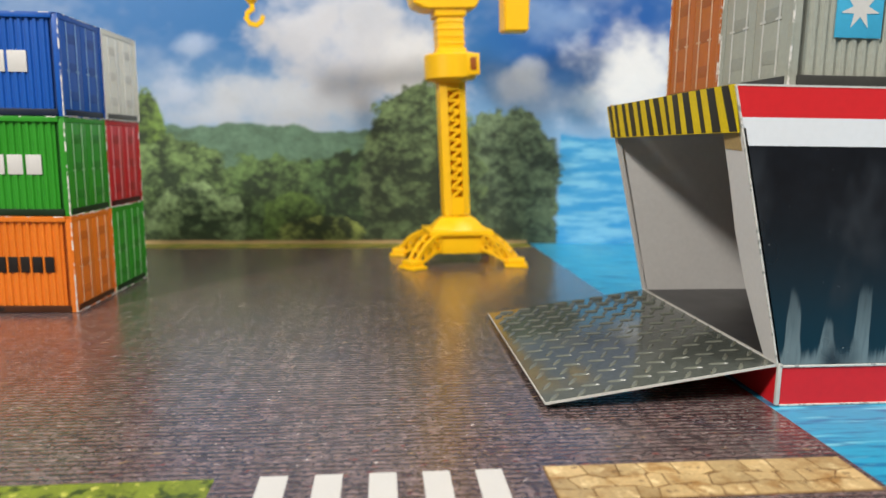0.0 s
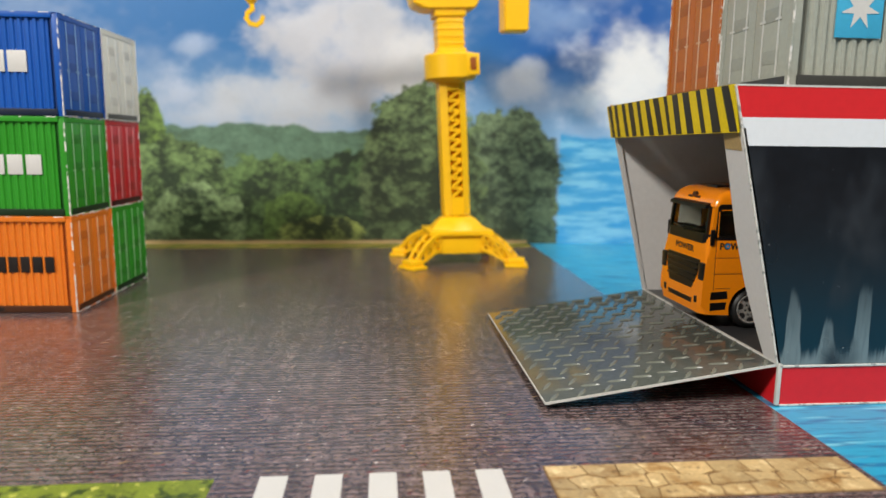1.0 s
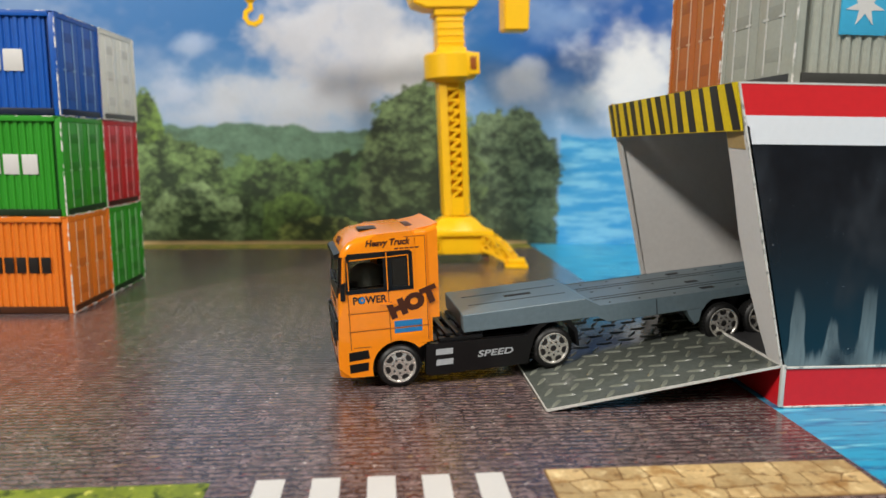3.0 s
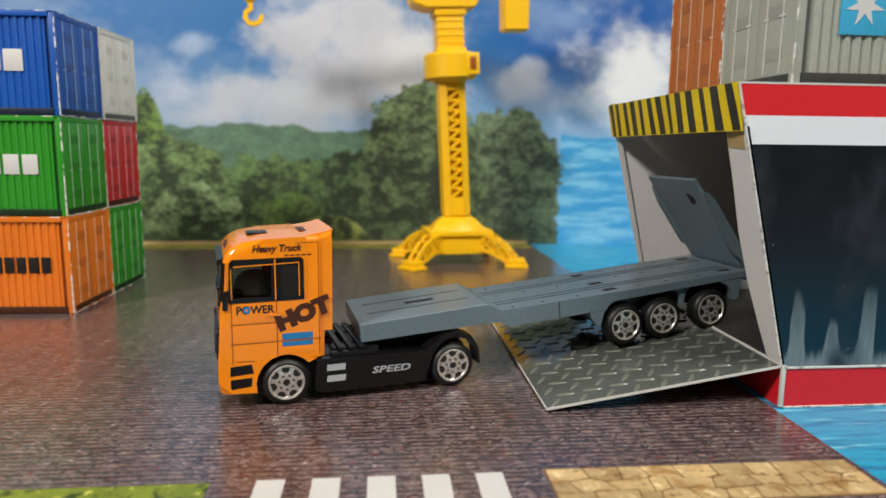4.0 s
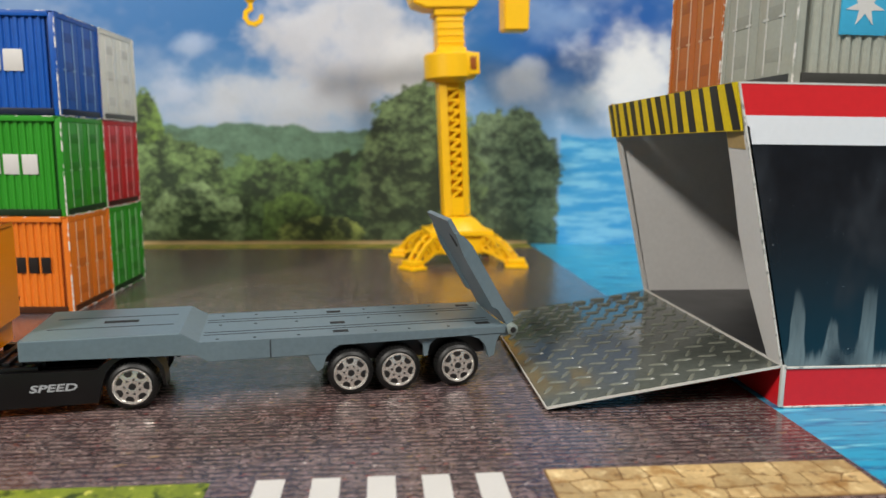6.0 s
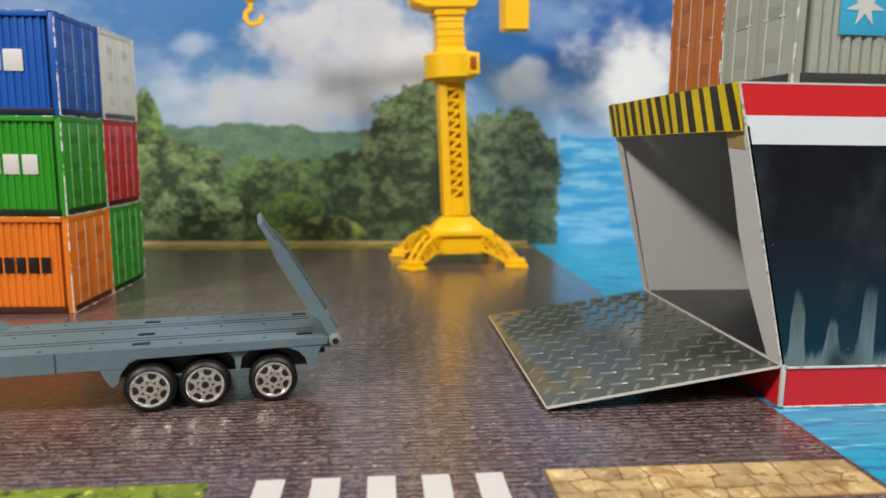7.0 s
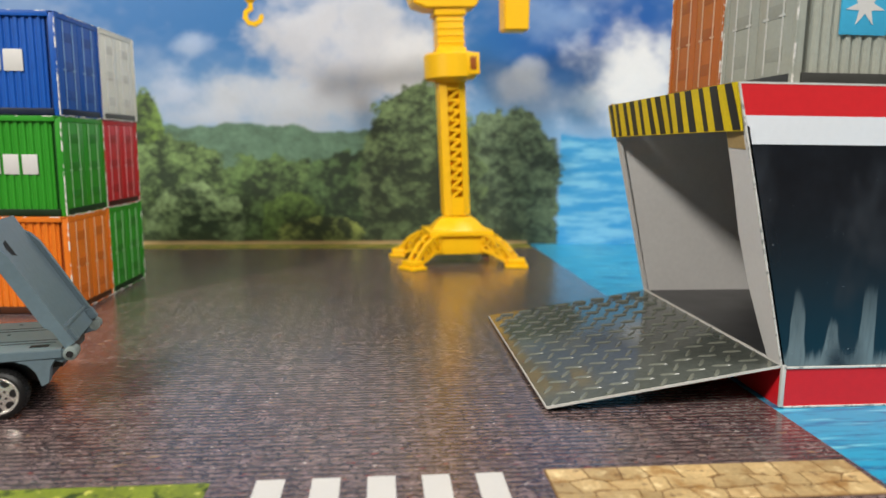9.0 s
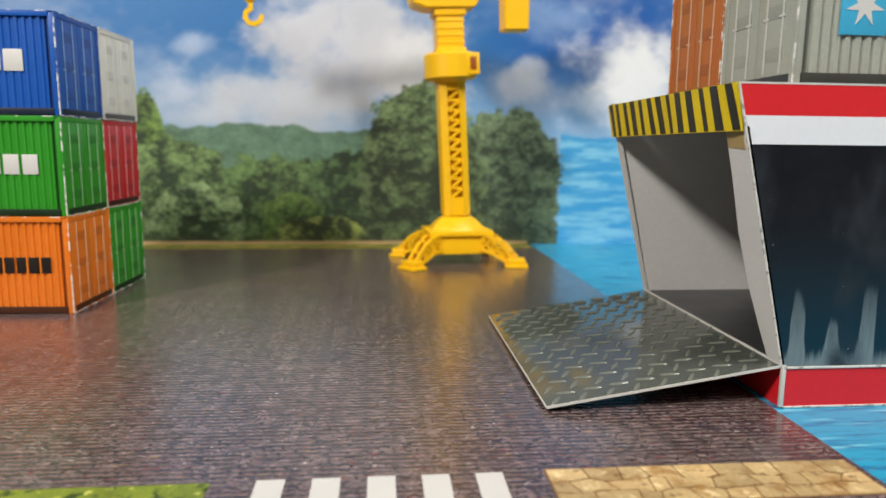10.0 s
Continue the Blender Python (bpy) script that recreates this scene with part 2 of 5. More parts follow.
structure("floor", box(bmesh.new(), -800, 1000, -800, 620, -22, -1.6), table_mat, "plain brown wooden tabletop under the toy harbour")
structure("ceiling", box(bmesh.new(), -800, 1000, -800, 620, 1400, 1420), wall_mat, "plain pale ceiling")
structure("wall_north", box(bmesh.new(), -800, 1000, 600, 620, -1.6, 1400), wall_mat, "plain pale wall behind the backdrop")
structure("wall_south", box(bmesh.new(), -800, 1000, -800, -780, -1.6, 1400), wall_mat, "plain pale wall")
structure("wall_west", box(bmesh.new(), -800, -780, -780, 600, -1.6, 1400), wall_mat, "plain pale wall")
structure("wall_east", box(bmesh.new(), 980, 1000, -780, 600, -1.6, 1400), wall_mat, "plain pale wall")

# printed water sheet, road sheet and strips, each a card's thickness above the last
structure("water", box(bmesh.new(), -560, 760, 60, 490, -1.5, -0.4), water_mat, "printed blue rippled water sheet on the table")
structure("road", box(bmesh.new(), -420, 109, 118, 484, -0.4, 0), asphalt, "glossy printed dark asphalt quay sheet")
structure("ground_verge", box(bmesh.new(), -420, 107.4, 464, 484, 0, 0.12), verge_grass, "printed yellow-green grass verge at the back of the quay")
structure("ground_lawn", box(bmesh.new(), -420, -35.6, 118, 139.4, 0, 0.12), grass_mat, "printed grass strip along the road edge")
crossing = root("zebra_crossing", mpose(0, 136, 0), "five white zebra crossing stripes painted on the road", "road marking")
for i in range(5):
    x = -26.0 + i * 11.75
    part("stripe", prism(bmesh.new(), [(x, -16), (x + 6, -16), (x + 6, 3.8), (x, 3.8)], 0.0, 0.15, "z"), white_paint, crossing)

paving = tagged(new("pavement", mesh_of("pavement", box(bmesh.new(), 36.4, 107.4, 124.8, 140.4, 0, 0.1), joint_mat)), label="strip of tan flagstones beside the road", category="pavement", kind="structure")
rng = random.Random(5)
COURSES = (125.0, 129.9, 134.6, 140.2)


def course(r, x):
    """The wandering joint under course r."""
    return COURSES[r] + (0 if r in (0, 3) else .6 * math.sin(x * .37 + r * 2.1) + .4 * math.sin(x * .83 + r))


for r in range(3):
    x, joints = 36.6, [(36.6, 36.6)]
    while x < 97:
        x += rng.uniform(4.5, 9.5)
        joints.append((x + rng.uniform(-.9, .9), x + rng.uniform(-.9, .9)))
    joints.append((107.2, 107.2))
    for (a0, a1), (b0, b1) in zip(joints, joints[1:]):
        g = .2
        c = rng.uniform(.3, .9)
        m0, m1 = (a0 + b0) / 2 + rng.uniform(-.8, .8), (a1 + b1) / 2 + rng.uniform(-.8, .8)
        out = [(a0 + g + c * .6, course(r, a0) + g), (m0, course(r, m0) + g), (b0 - g - c * .4, course(r, b0) + g), (b0 - g, course(r, b0) + g + c * .5), (b1 - g, course(r + 1, b1) - g - c * .4), (b1 - g - c * .5, course(r + 1, b1) - g), (m1, course(r + 1, m1) - g), (a1 + g + c * .5, course(r + 1, a1) - g), (a1 + g, course(r + 1, a1) - g - c * .5), (a0 + g, course(r, a0) + g + c * .6)]
        part("flagstone", prism(bmesh.new(), out, 0.1, 0.25, "z"), stone_mat, paving)

# ---- printed photo backdrop: sky, hills, woods and sea, a flat sheet behind the quay ----
def lattice(seed):
    return np.random.RandomState(seed).rand(128, 128)


def smooth_noise(x, y, seed):
    g = lattice(seed)
    xi, yi = np.floor(x).astype(int), np.floor(y).astype(int)
    fx, fy = x - xi, y - yi
    fx, fy = fx * fx * (3 - 2 * fx), fy * fy * (3 - 2 * fy)
    a, b = g[xi % 128, yi % 128], g[(xi + 1) % 128, yi % 128]
    c, d = g[xi % 128, (yi + 1) % 128], g[(xi + 1) % 128, (yi + 1) % 128]
    return (a * (1 - fx) + b * fx) * (1 - fy) + (c * (1 - fx) + d * fx) * fy


def fbm(x, y, seed, octaves=4):
    v, amp, tot = 0, 1.0, 0
    for o in range(octaves):
        v = v + amp * smooth_noise(x * 2 ** o + 7 * o, y * 2 ** o + 3 * o, seed + o)
        tot += amp
        amp *= 0.55
    return v / tot


def smoothstep(a, b, v):
    k = np.clip((v - a) / (b - a), 0, 1)
    return k * k * (3 - 2 * k)


def blend(img, colour, k):
    c = np.array(colour if np.ndim(colour) > 1 else np.array(srgb(*colour)[:3]))
    return img * (1 - k[..., None]) + c * k[..., None]


def clumps(x, z, seed, size):
    """Leaf clumps: bright tops, dark undersides, from a few scattered lattices."""
    v = np.zeros_like(x)
    for o, s in enumerate((size * 0.8, size * 0.36, size * 0.17)):
        gx, gz = x / s, z / s
        ix, iz = np.floor(gx).astype(int), np.floor(gz).astype(int)
        r1, r2 = lattice(seed + 10 + o), lattice(seed + 20 + o)
        best, val = np.full(x.shape, 9.0), np.zeros_like(x)
        for dx in (-1, 0, 1):
            for dz in (-1, 0, 1):
                cx, cz = ix + dx + r1[(ix + dx) % 128, (iz + dz) % 128], iz + dz + r2[(ix + dx) % 128, (iz + dz) % 128]
                d = np.hypot(gx - cx, gz - cz)
                hit = d < best
                best = np.where(hit, d, best)
                val = np.where(hit, (gz - cz) * 0.9 + r1[(iz + dz) % 128, (ix + dx) % 128] * 0.5 - d * 0.35, val)
        v = v + val * (0.09, 0.12, 0.12)[o]
    wx, wz = 5 * fbm(x / 9, z / 9, seed + 53, 3), 5 * fbm(x / 9, z / 9, seed + 56, 3)
    return v + 1.9 * (fbm((x + wx) / 7, (z + wz) / 5, seed + 50, 6) - 0.5) + 1.3 * (fbm((x + z * 0.4) / 2.6, z / 1.8, seed + 58, 4) - 0.5)


def paint_backdrop(x, z):
    """Linear colour of the print at x, z in mm."""
    img = np.zeros(x.shape + (3,))
    k = np.clip(z / 170, 0, 1)
    img += np.array(srgb(140, 180, 216)[:3])
    img = blend(img, (42, 112, 176), smoothstep(60, 150, z))
    img = blend(img, (22, 90, 166), smoothstep(90, 150, z) * smoothstep(40, 130, x) * smoothstep(260, 190, x))
    wob = (fbm(x / 26, z / 20, 3, 5) - 0.5)
    # clouds: (x, z, half width, half height, strength, grey)
    for cx, cz, rx, rz, st, tone in CLOUDS:
        d = np.hypot((x - cx) / rx, (z - cz) / rz) * 0.85 + wob * 1.1 + (fbm(x / 9, z / 8, 9, 4) - 0.5) * 0.35
        body = smoothstep(1.18, 0.25, d) * st
        shade = smoothstep(-0.8, 0.9, (z - cz) / rz + wob * 2.2)
        lo, hi = np.array(srgb(*[c + 14 for c in tone])[:3]), np.array(srgb(*[min(238, c + 30) for c in tone])[:3])
        img = img * (1 - body[..., None]) + (lo * (1 - shade[..., None]) + hi * shade[..., None]) * body[..., None]
    wisps = smoothstep(0.42, 0.8, fbm(x / 40 + 3, z / 26, 41, 4)) * 0.34
    img = blend(img, (190, 200, 216), wisps * smoothstep(50, 90, z))
    # sea on the right
    sea = smoothstep(129, 131, x + 2 * wob) * smoothstep(80, 76, z + 8 * wob)
    rip = fbm(x / 22, z / 3.2, 60, 5)
    col = np.array(srgb(66, 160, 214)[:3]) * (1 - smoothstep(0.35, 0.7, rip))[..., None] + np.array(srgb(132, 200, 230)[:3]) * smoothstep(0.35, 0.7, rip)[..., None]
    img = img * (1 - sea[..., None]) + col * sea[..., None]
    # hazy hills
    ridge = 84 + 7 * (fbm(x / 38, x * 0, 71, 3) - 0.5) * 2 - 0.03 * np.abs(x + 10) + 3.0 * (fbm(x / 7, x * 0 + 2, 75, 3) - 0.5)
    hill = smoothstep(0, 1.6, ridge - z) * smoothstep(70, 40, x)
    tex = clumps(x, z, 80, 9)
    c = np.array(srgb(98, 128, 106)[:3]) * (1 + 0.42 * np.clip(tex, -0.9, 1))[..., None]
    img = img * (1 - hill[..., None]) + c * hill[..., None]
    # woods, far to near: (x, z, half width, half height, base colour, light colour, clump size, seed)
    for cx, cz, rx, rz, dark, light, size, seed in WOODS:
        edge = (fbm(x / 9, z / 9, seed, 3) - 0.5) * 1.0 + (fbm(x / 2.6, z / 2.6, seed + 5, 3) - 0.5) * 0.4
        d = np.maximum(np.hypot((x - cx) / rx, np.maximum(z - cz, 0) / rz), np.abs(x - cx) / rx * 0.98) + edge * 0.36
        m = smoothstep(1.0, 0.93, d)
        t = clumps(x, z, seed, size)
        big = fbm(x / 15, z / 12, seed + 60, 3)
        crown = 0.6 + 0.4 * smoothstep(0, rz * 0.9 + cz, z)
        up = smoothstep(-0.6, 0.95, 1.2 * t + 1.9 * (big - 0.5) + 0.6 * (d - 0.5)) * crown
        gaps = smoothstep(0.55, 0.82, fbm(x / 5, z / 4.5, seed + 30, 4)) * 0.5
        leaf = 0.5 + 1.0 * fbm(x / 1.9, z / 1.6, seed + 70, 3)
        up = up * (1 - gaps)
        c = (0.62 * np.array(srgb(*dark)[:3]) * (1 - up)[..., None] + 1.2 * np.array(srgb(*light)[:3]) * up[..., None]) * leaf[..., None]
        c = c * 0.95 + 0.05 * np.array(srgb(150, 164, 150)[:3])
        img = img * (1 - m[..., None]) + c * m[..., None]
    # foot of the print: darker undergrowth, then a tan path
    foot = smoothstep(12, 3, z + 6 * wob) * smoothstep(131, 128, x) * 0.25
    img = blend(img, (48, 56, 36), foot)
    path = smoothstep(2.4, 1.6, z + 0.6 * wob) * smoothstep(109, 107, x)
    img = blend(img, (196, 164, 116), path)
    return img


CLOUDS = [
    (-62, 100, 92, 22, 0.9, (182, 187, 194)), (-117, 88, 34, 11, 0.8, (176, 184, 196)),
    (-50, 148, 34, 32, 1.0, (176, 180, 190)), (-8, 136, 60, 46, 1.0, (178, 181, 190)), (26, 118, 34, 28, 1.0, (198, 199, 203)),
    (-136, 103, 20, 19, 1.0, (160, 174, 196)), (-125, 136, 14, 9, 0.7, (160, 176, 200)), (-200, 110, 30, 24, 0.8, (160, 172, 190)),
    (98, 114, 26, 13, 0.75, (186, 192, 202)), (108, 122, 12, 9, 0.5, (196, 200, 206)), (184, 122, 44, 42, 1.0, (218, 220, 224)), (182, 112, 30, 26, 1.0, (226, 227, 228)), (148, 102, 11, 9, 0.7, (176, 194, 214)),
    (128, 160, 30, 14, 0.45, (140, 170, 206)), (260, 150, 50, 40, 0.9, (170, 180, 196)),
]
WOODS = [
    (-70, 30, 62, 34, (42, 62, 34), (98, 126, 72), 7, 120), (-15, 32, 40, 36, (38, 58, 34), (84, 112, 66), 7, 140),
    (-158, 60, 14, 46, (42, 66, 30), (110, 140, 62), 6, 160), (-140, 36, 36, 42, (46, 68, 38), (118, 146, 88), 7, 180),
    (94, 46, 38, 56, (54, 70, 52), (110, 130, 96), 6, 200), (30, 52, 46, 64, (44, 58, 38), (112, 134, 88), 7, 220),
    (-128, 18, 34, 26, (46, 68, 40), (138, 164, 112), 6, 240), (-60, 16, 22, 22, (44, 66, 30), (98, 126, 58), 6, 260),
    (-42, 8, 32, 12, (44, 60, 24), (150, 164, 84), 5, 280),
]


def build_backdrop():
    x0, x1, z0, z1, d = -420.0, 620.0, -0.4, 260.0, 0.8
    xs, zs = np.arange(x0, x1 + d, d), np.arange(z0, z1 + d, d)
    X, Z = np.meshgrid(xs, zs, indexing="ij")
    n, m = X.shape
    co = np.stack([X, np.full_like(X, 485.5), Z], -1).reshape(-1, 3) * MM
    i = (np.arange(n - 1)[:, None] * m + np.arange(m - 1)[None]).ravel()
    faces = np.stack([i, i + m, i + m + 1, i + 1], 1)
    me = bpy.data.meshes.new("backdrop")
    me.from_pydata(co.tolist(), [], faces.tolist())
    rgba = np.ones((n * m, 4), np.float32)
    rgba[:, :3] = np.clip(paint_backdrop(X, Z), 0, 1).reshape(-1, 3)
    at = me.color_attributes.new("print", "FLOAT_COLOR", "POINT")
    at.data.foreach_set("color", rgba.ravel())
    mt = material("backdrop_print", (0.5, 0.5, 0.5, 1), 0.45, vary=0.0)
    N, L, b, tc, mul = NODES["backdrop_print"]
    vc = N.new("ShaderNodeVertexColor")
    vc.layer_name = "print"
    gr = node("backdrop_print", "ShaderNodeTexNoise", Scale=900.0, Detail=3.0)
    L.new(tc.outputs["Object"], gr.inputs["Vector"])
    rg = node("backdrop_print", "ShaderNodeMapRange", To_Min=0.9, To_Max=1.1)
    L.new(gr.outputs["Fac"], rg.inputs["Value"])
    sc = N.new("ShaderNodeVectorMath")
    sc.operation = "SCALE"
    L.new(vc.outputs["Color"], sc.inputs[0])
    L.new(rg.outputs[0], sc.inputs["Scale"])
    L.new(sc.outputs[0], b.inputs["Base Color"])
    me.materials.append(mt)
    tagged(new("backdrop", me), label="printed photo sheet of cloudy sky, woods and sea", category="backdrop", kind="structure")


build_backdrop()


# ---- card containers ----
CL, CW, CH = 94.8, 38.2, 40.4


def worn(name, colour, amount=0.53):
    material(name, colour, 0.5, vary=0.1, scale=120)
    speckle(name, srgb(228, 225, 219), 240, amount - 0.08, amount + 0.06)
    return bpy.data.materials[name]


PAINTS = {}


def paints(name, face, dark):
    if name not in PAINTS:
        plate = tuple(int(a * .62 + b * .38) for a, b in zip(face, dark))
        PAINTS[name] = (material(name + "_card", srgb(*face), 0.38, vary=0.1, scale=50), material(name + "_shade_card", srgb(*dark), 0.42, vary=0.12, scale=80), worn(name + "_edge_card", srgb(*face)), material(name + "_rod_card", srgb(*[min(255, int(c * 0.45 + 125)) for c in face]), 0.4, vary=0.1), material(name + "_plate_card", srgb(*plate), 0.42, vary=0.1), material(name + "_rail_card", srgb(*[int(c * 0.42) for c in dark]), 0.45, vary=0.15, scale=120))
    return PAINTS[name]


def container(m, paint, label, group, mark=None):
    face, dark, edge, rod, plate, rail = paint
    ob = root("shipping_container", m, label, "container", group)
    hx, hy = CL / 2, CW / 2
    part("body", box(bmesh.new(), -hx + .9, hx - .6, -hy + .9, hy - .9, .3, CH - .5), dark, ob)
    for side in (-1, 1):
        bm = bmesh.new()
        pts, x = [], -hx + 2.6
        while x < hx - 4.2:
            pts += [(x, 0.0), (x + 1.15, 0.0), (x + 1.6, 0.62), (x + 2.5, 0.62), (x + 2.95, 0.0)]
            x += 2.95
        rows = [[bm.verts.new((px, side * (hy - 0.25 - dp), z)) for px, dp in pts] for z in (2.9, CH - 2.2)]
        for i in range(len(pts) - 1):
            bm.faces.new((rows[0][i], rows[0][i + 1], rows[1][i + 1], rows[1][i]))
        part("side_panel", bm, face, ob)
        part("bottom_rail", box(bmesh.new(), -hx + 2.2, hx - 2.2, side * hy - .45, side * hy + .45, .2, 2.9, .15), rail, ob)
        part("top_rail", box(bmesh.new(), -hx + 2.2, hx - 2.2, side * hy - .4, side * hy + .4, CH - 2.2, CH - .2, .15), face, ob)
        for pocket in (-14, 14):
            part("fork_pocket", box(bmesh.new(), pocket - 4, pocket + 4, side * (hy + .4) - .12, side * (hy + .4) + .12, .7, 2.2), black_print, ob)
        for end in (-1, 1):
            part("corner_post", box(bmesh.new(), min(end * (hx - 2.4), end * hx), max(end * (hx - 2.4), end * hx), min(side * (hy - 2.0), side * hy), max(side * (hy - 2.0), side * hy), 0, CH - .1, .25), face, ob)
            part("worn_edge", box(bmesh.new(), end * hx - .3, end * hx + .26, side * hy - .28, side * hy + .28, .1, CH - .2, .2), edge, ob, "card edge worn to white")
        part("worn_edge", box(bmesh.new(), -hx + .5, hx - .5, side * hy - .42, side * hy + .1, CH - .38, CH + .02, .12), edge, ob, "card edge worn to white")
    part("worn_edge", box(bmesh.new(), hx - .5, hx + .12, -hy + .5, hy - .5, CH - .38, CH + .02, .12), edge, ob, "card edge worn to white")
    part("worn_edge", box(bmesh.new(), hx - .4, hx + .08, -hy + .5, hy - .5, 0, .35, .1), edge, ob, "card edge worn to white")
    part("roof", box(bmesh.new(), -hx + .3, hx - .3, -hy + .3, hy - .3, CH - .5, CH - .05, .1), face, ob)
    for i, s in enumerate((-1, 1)):
        d = part("door", box(bmesh.new(), hx - .7, hx - .25, min(s * .15, s * (hy - 2.1)), max(s * .15, s * (hy - 2.1)), 2.8, CH - 2.2, .1), face, ob)
        for z, w in ((8.5, 5.2), (20, 5.2), (31.5, 5.2)):
            part("hinge_plate", box(bmesh.new(), hx - .3, hx - .14, s * 8.4 - 4.6, s * 8.4 + 4.6, z - 1.9, z + 1.9, .05), plate, d)
        for yy in (4.6, 12.4):
            part("locking_rod", box(bmesh.new(), hx - .25, hx + .1, s * yy - .32, s * yy + .32, 3.2, CH - 2.6, .1), rod, d, "pale locking rod")
            part("rod_handle", box(bmesh.new(), hx - .2, hx + .15, s * yy - 1.6, s * yy + 1.0, 18.2, 18.9, .1), rod, d)
    part("sill", box(bmesh.new(), hx - .8, hx, -hy + 2, hy - 2, .2, 2.8, .1), rail, ob)
    part("header_rail", box(bmesh.new(), hx - .8, hx, -hy + 2, hy - 2, CH - 2.2, CH - .2, .1), face, ob)
    if mark:
        mark(ob)
    return ob


def bars(spec, mat):
    """Plain strokes that stand for a firm's name: (x, z, width, height) on the near long side."""
    def put(ob):
        for x, z, w, h in spec:
            part("marking", box(bmesh.new(), x - w / 2, x + w / 2, -CW / 2 + .12, -CW / 2 + .6, z - h / 2, z + h / 2, .03), mat, ob, "plain stroke of a lettered marking")
    return put


blue_c = paints("blue", (5, 80, 168), (8, 50, 112))
white_c = paints("pale_grey", (218, 220, 210), (172, 172, 164))
green_c = paints("green", (44, 140, 32), (26, 90, 24))
red_c = paints("red", (186, 34, 42), (120, 22, 28))
orange_c = paints("orange", (222, 118, 30), (160, 78, 22))
grey_c = paints("grey", (160, 163, 152), (128, 130, 122))

HX = CL / 2
stack_turn = -2.25


def stacked(level, deep, paint, label, mark=None, dx=0.0, dy=0.0):
    base = mpose(-126.5 + dx, 288.6 + dy, 0.05 + level * 40.5, 0, 0, stack_turn)
    return container(base @ mpose(-HX, CW / 2 + deep * 38.4, 0), paint, label, "stacked card containers", mark)


stacked(0, 0, orange_c, "orange corrugated card shipping container with dark marking", bars([(HX - 10.0 - i * 4.9, 20.3, 3.7, 6.6) for i in range(5)] + [(HX - 35.3, 20.5, 3, 1.4)], black_print))
stacked(0, 1, green_c, "green card shipping container on the quay behind an orange one")
stacked(1, 0, green_c, "green corrugated card container with white marking on an orange one", bars([(HX - 13.2 - i * 7.4, 21, 6.0, 8.0) for i in range(6)], white_paint), -0.5, 1.2)
stacked(1, 1, red_c, "red card shipping container stacked on a green one", None, -0.5, 0.8)
stacked(2, 0, blue_c, "blue corrugated card container with white marking topping the stack", bars([(HX - 16.8 - i * 8.6, 21.4, 7.4, 8.4) for i in range(6)], white_paint), -0.2, 1.2)
stacked(2, 1, white_c, "pale grey card shipping container on top of a red one", None, 0.2, 0.8)


def star_logo(ob):
    sky = material("light_blue_card", srgb(64, 168, 208), 0.4, vary=0.06)
    y = CW / 2 + .1
    logo = part("logo_panel", box(bmesh.new(), 22.5, 35.6, y - .3, y + .1, 12.8, 27, .05), sky, ob, "light blue square with a white star")
    out = []
    for i in range(14):
        r = 5.6 if i % 2 == 0 else 2.2
        out.append((29 + r * math.sin(math.pi * i / 7), 20.4 + r * math.cos(math.pi * i / 7)))
    part("star", prism(bmesh.new(), out, y + .05, y + .22, "y"), white_paint, logo)


# on the ferry roof, doors towards the stern
container(mpose(109 + HX, 176 + CW / 2, 88.4, 0, 0, 180), grey_c, "grey card container with a blue star panel on the ferry", "containers on the ferry", star_logo)
container(mpose(108.6 + HX, 176.6 + CW * 1.5, 88.4, 0, 0, 180), paints("rust", (180, 98, 32), (128, 66, 28)), "orange card container on the ferry roof beside a grey one", "containers on the ferry")

# ---- card ferry with its stern open and the ramp down ----
FX, FY = 240, 221
ferry = root("ferry", mpose(FX, FY, 0), "card model ferry, dark hull with red and white bands, stern open", "ship")
FS = (FX, FY, 0)
X1 = 430


def stern_x(z):
    return 111.1 - (z - 12) * (18.4 / 76)


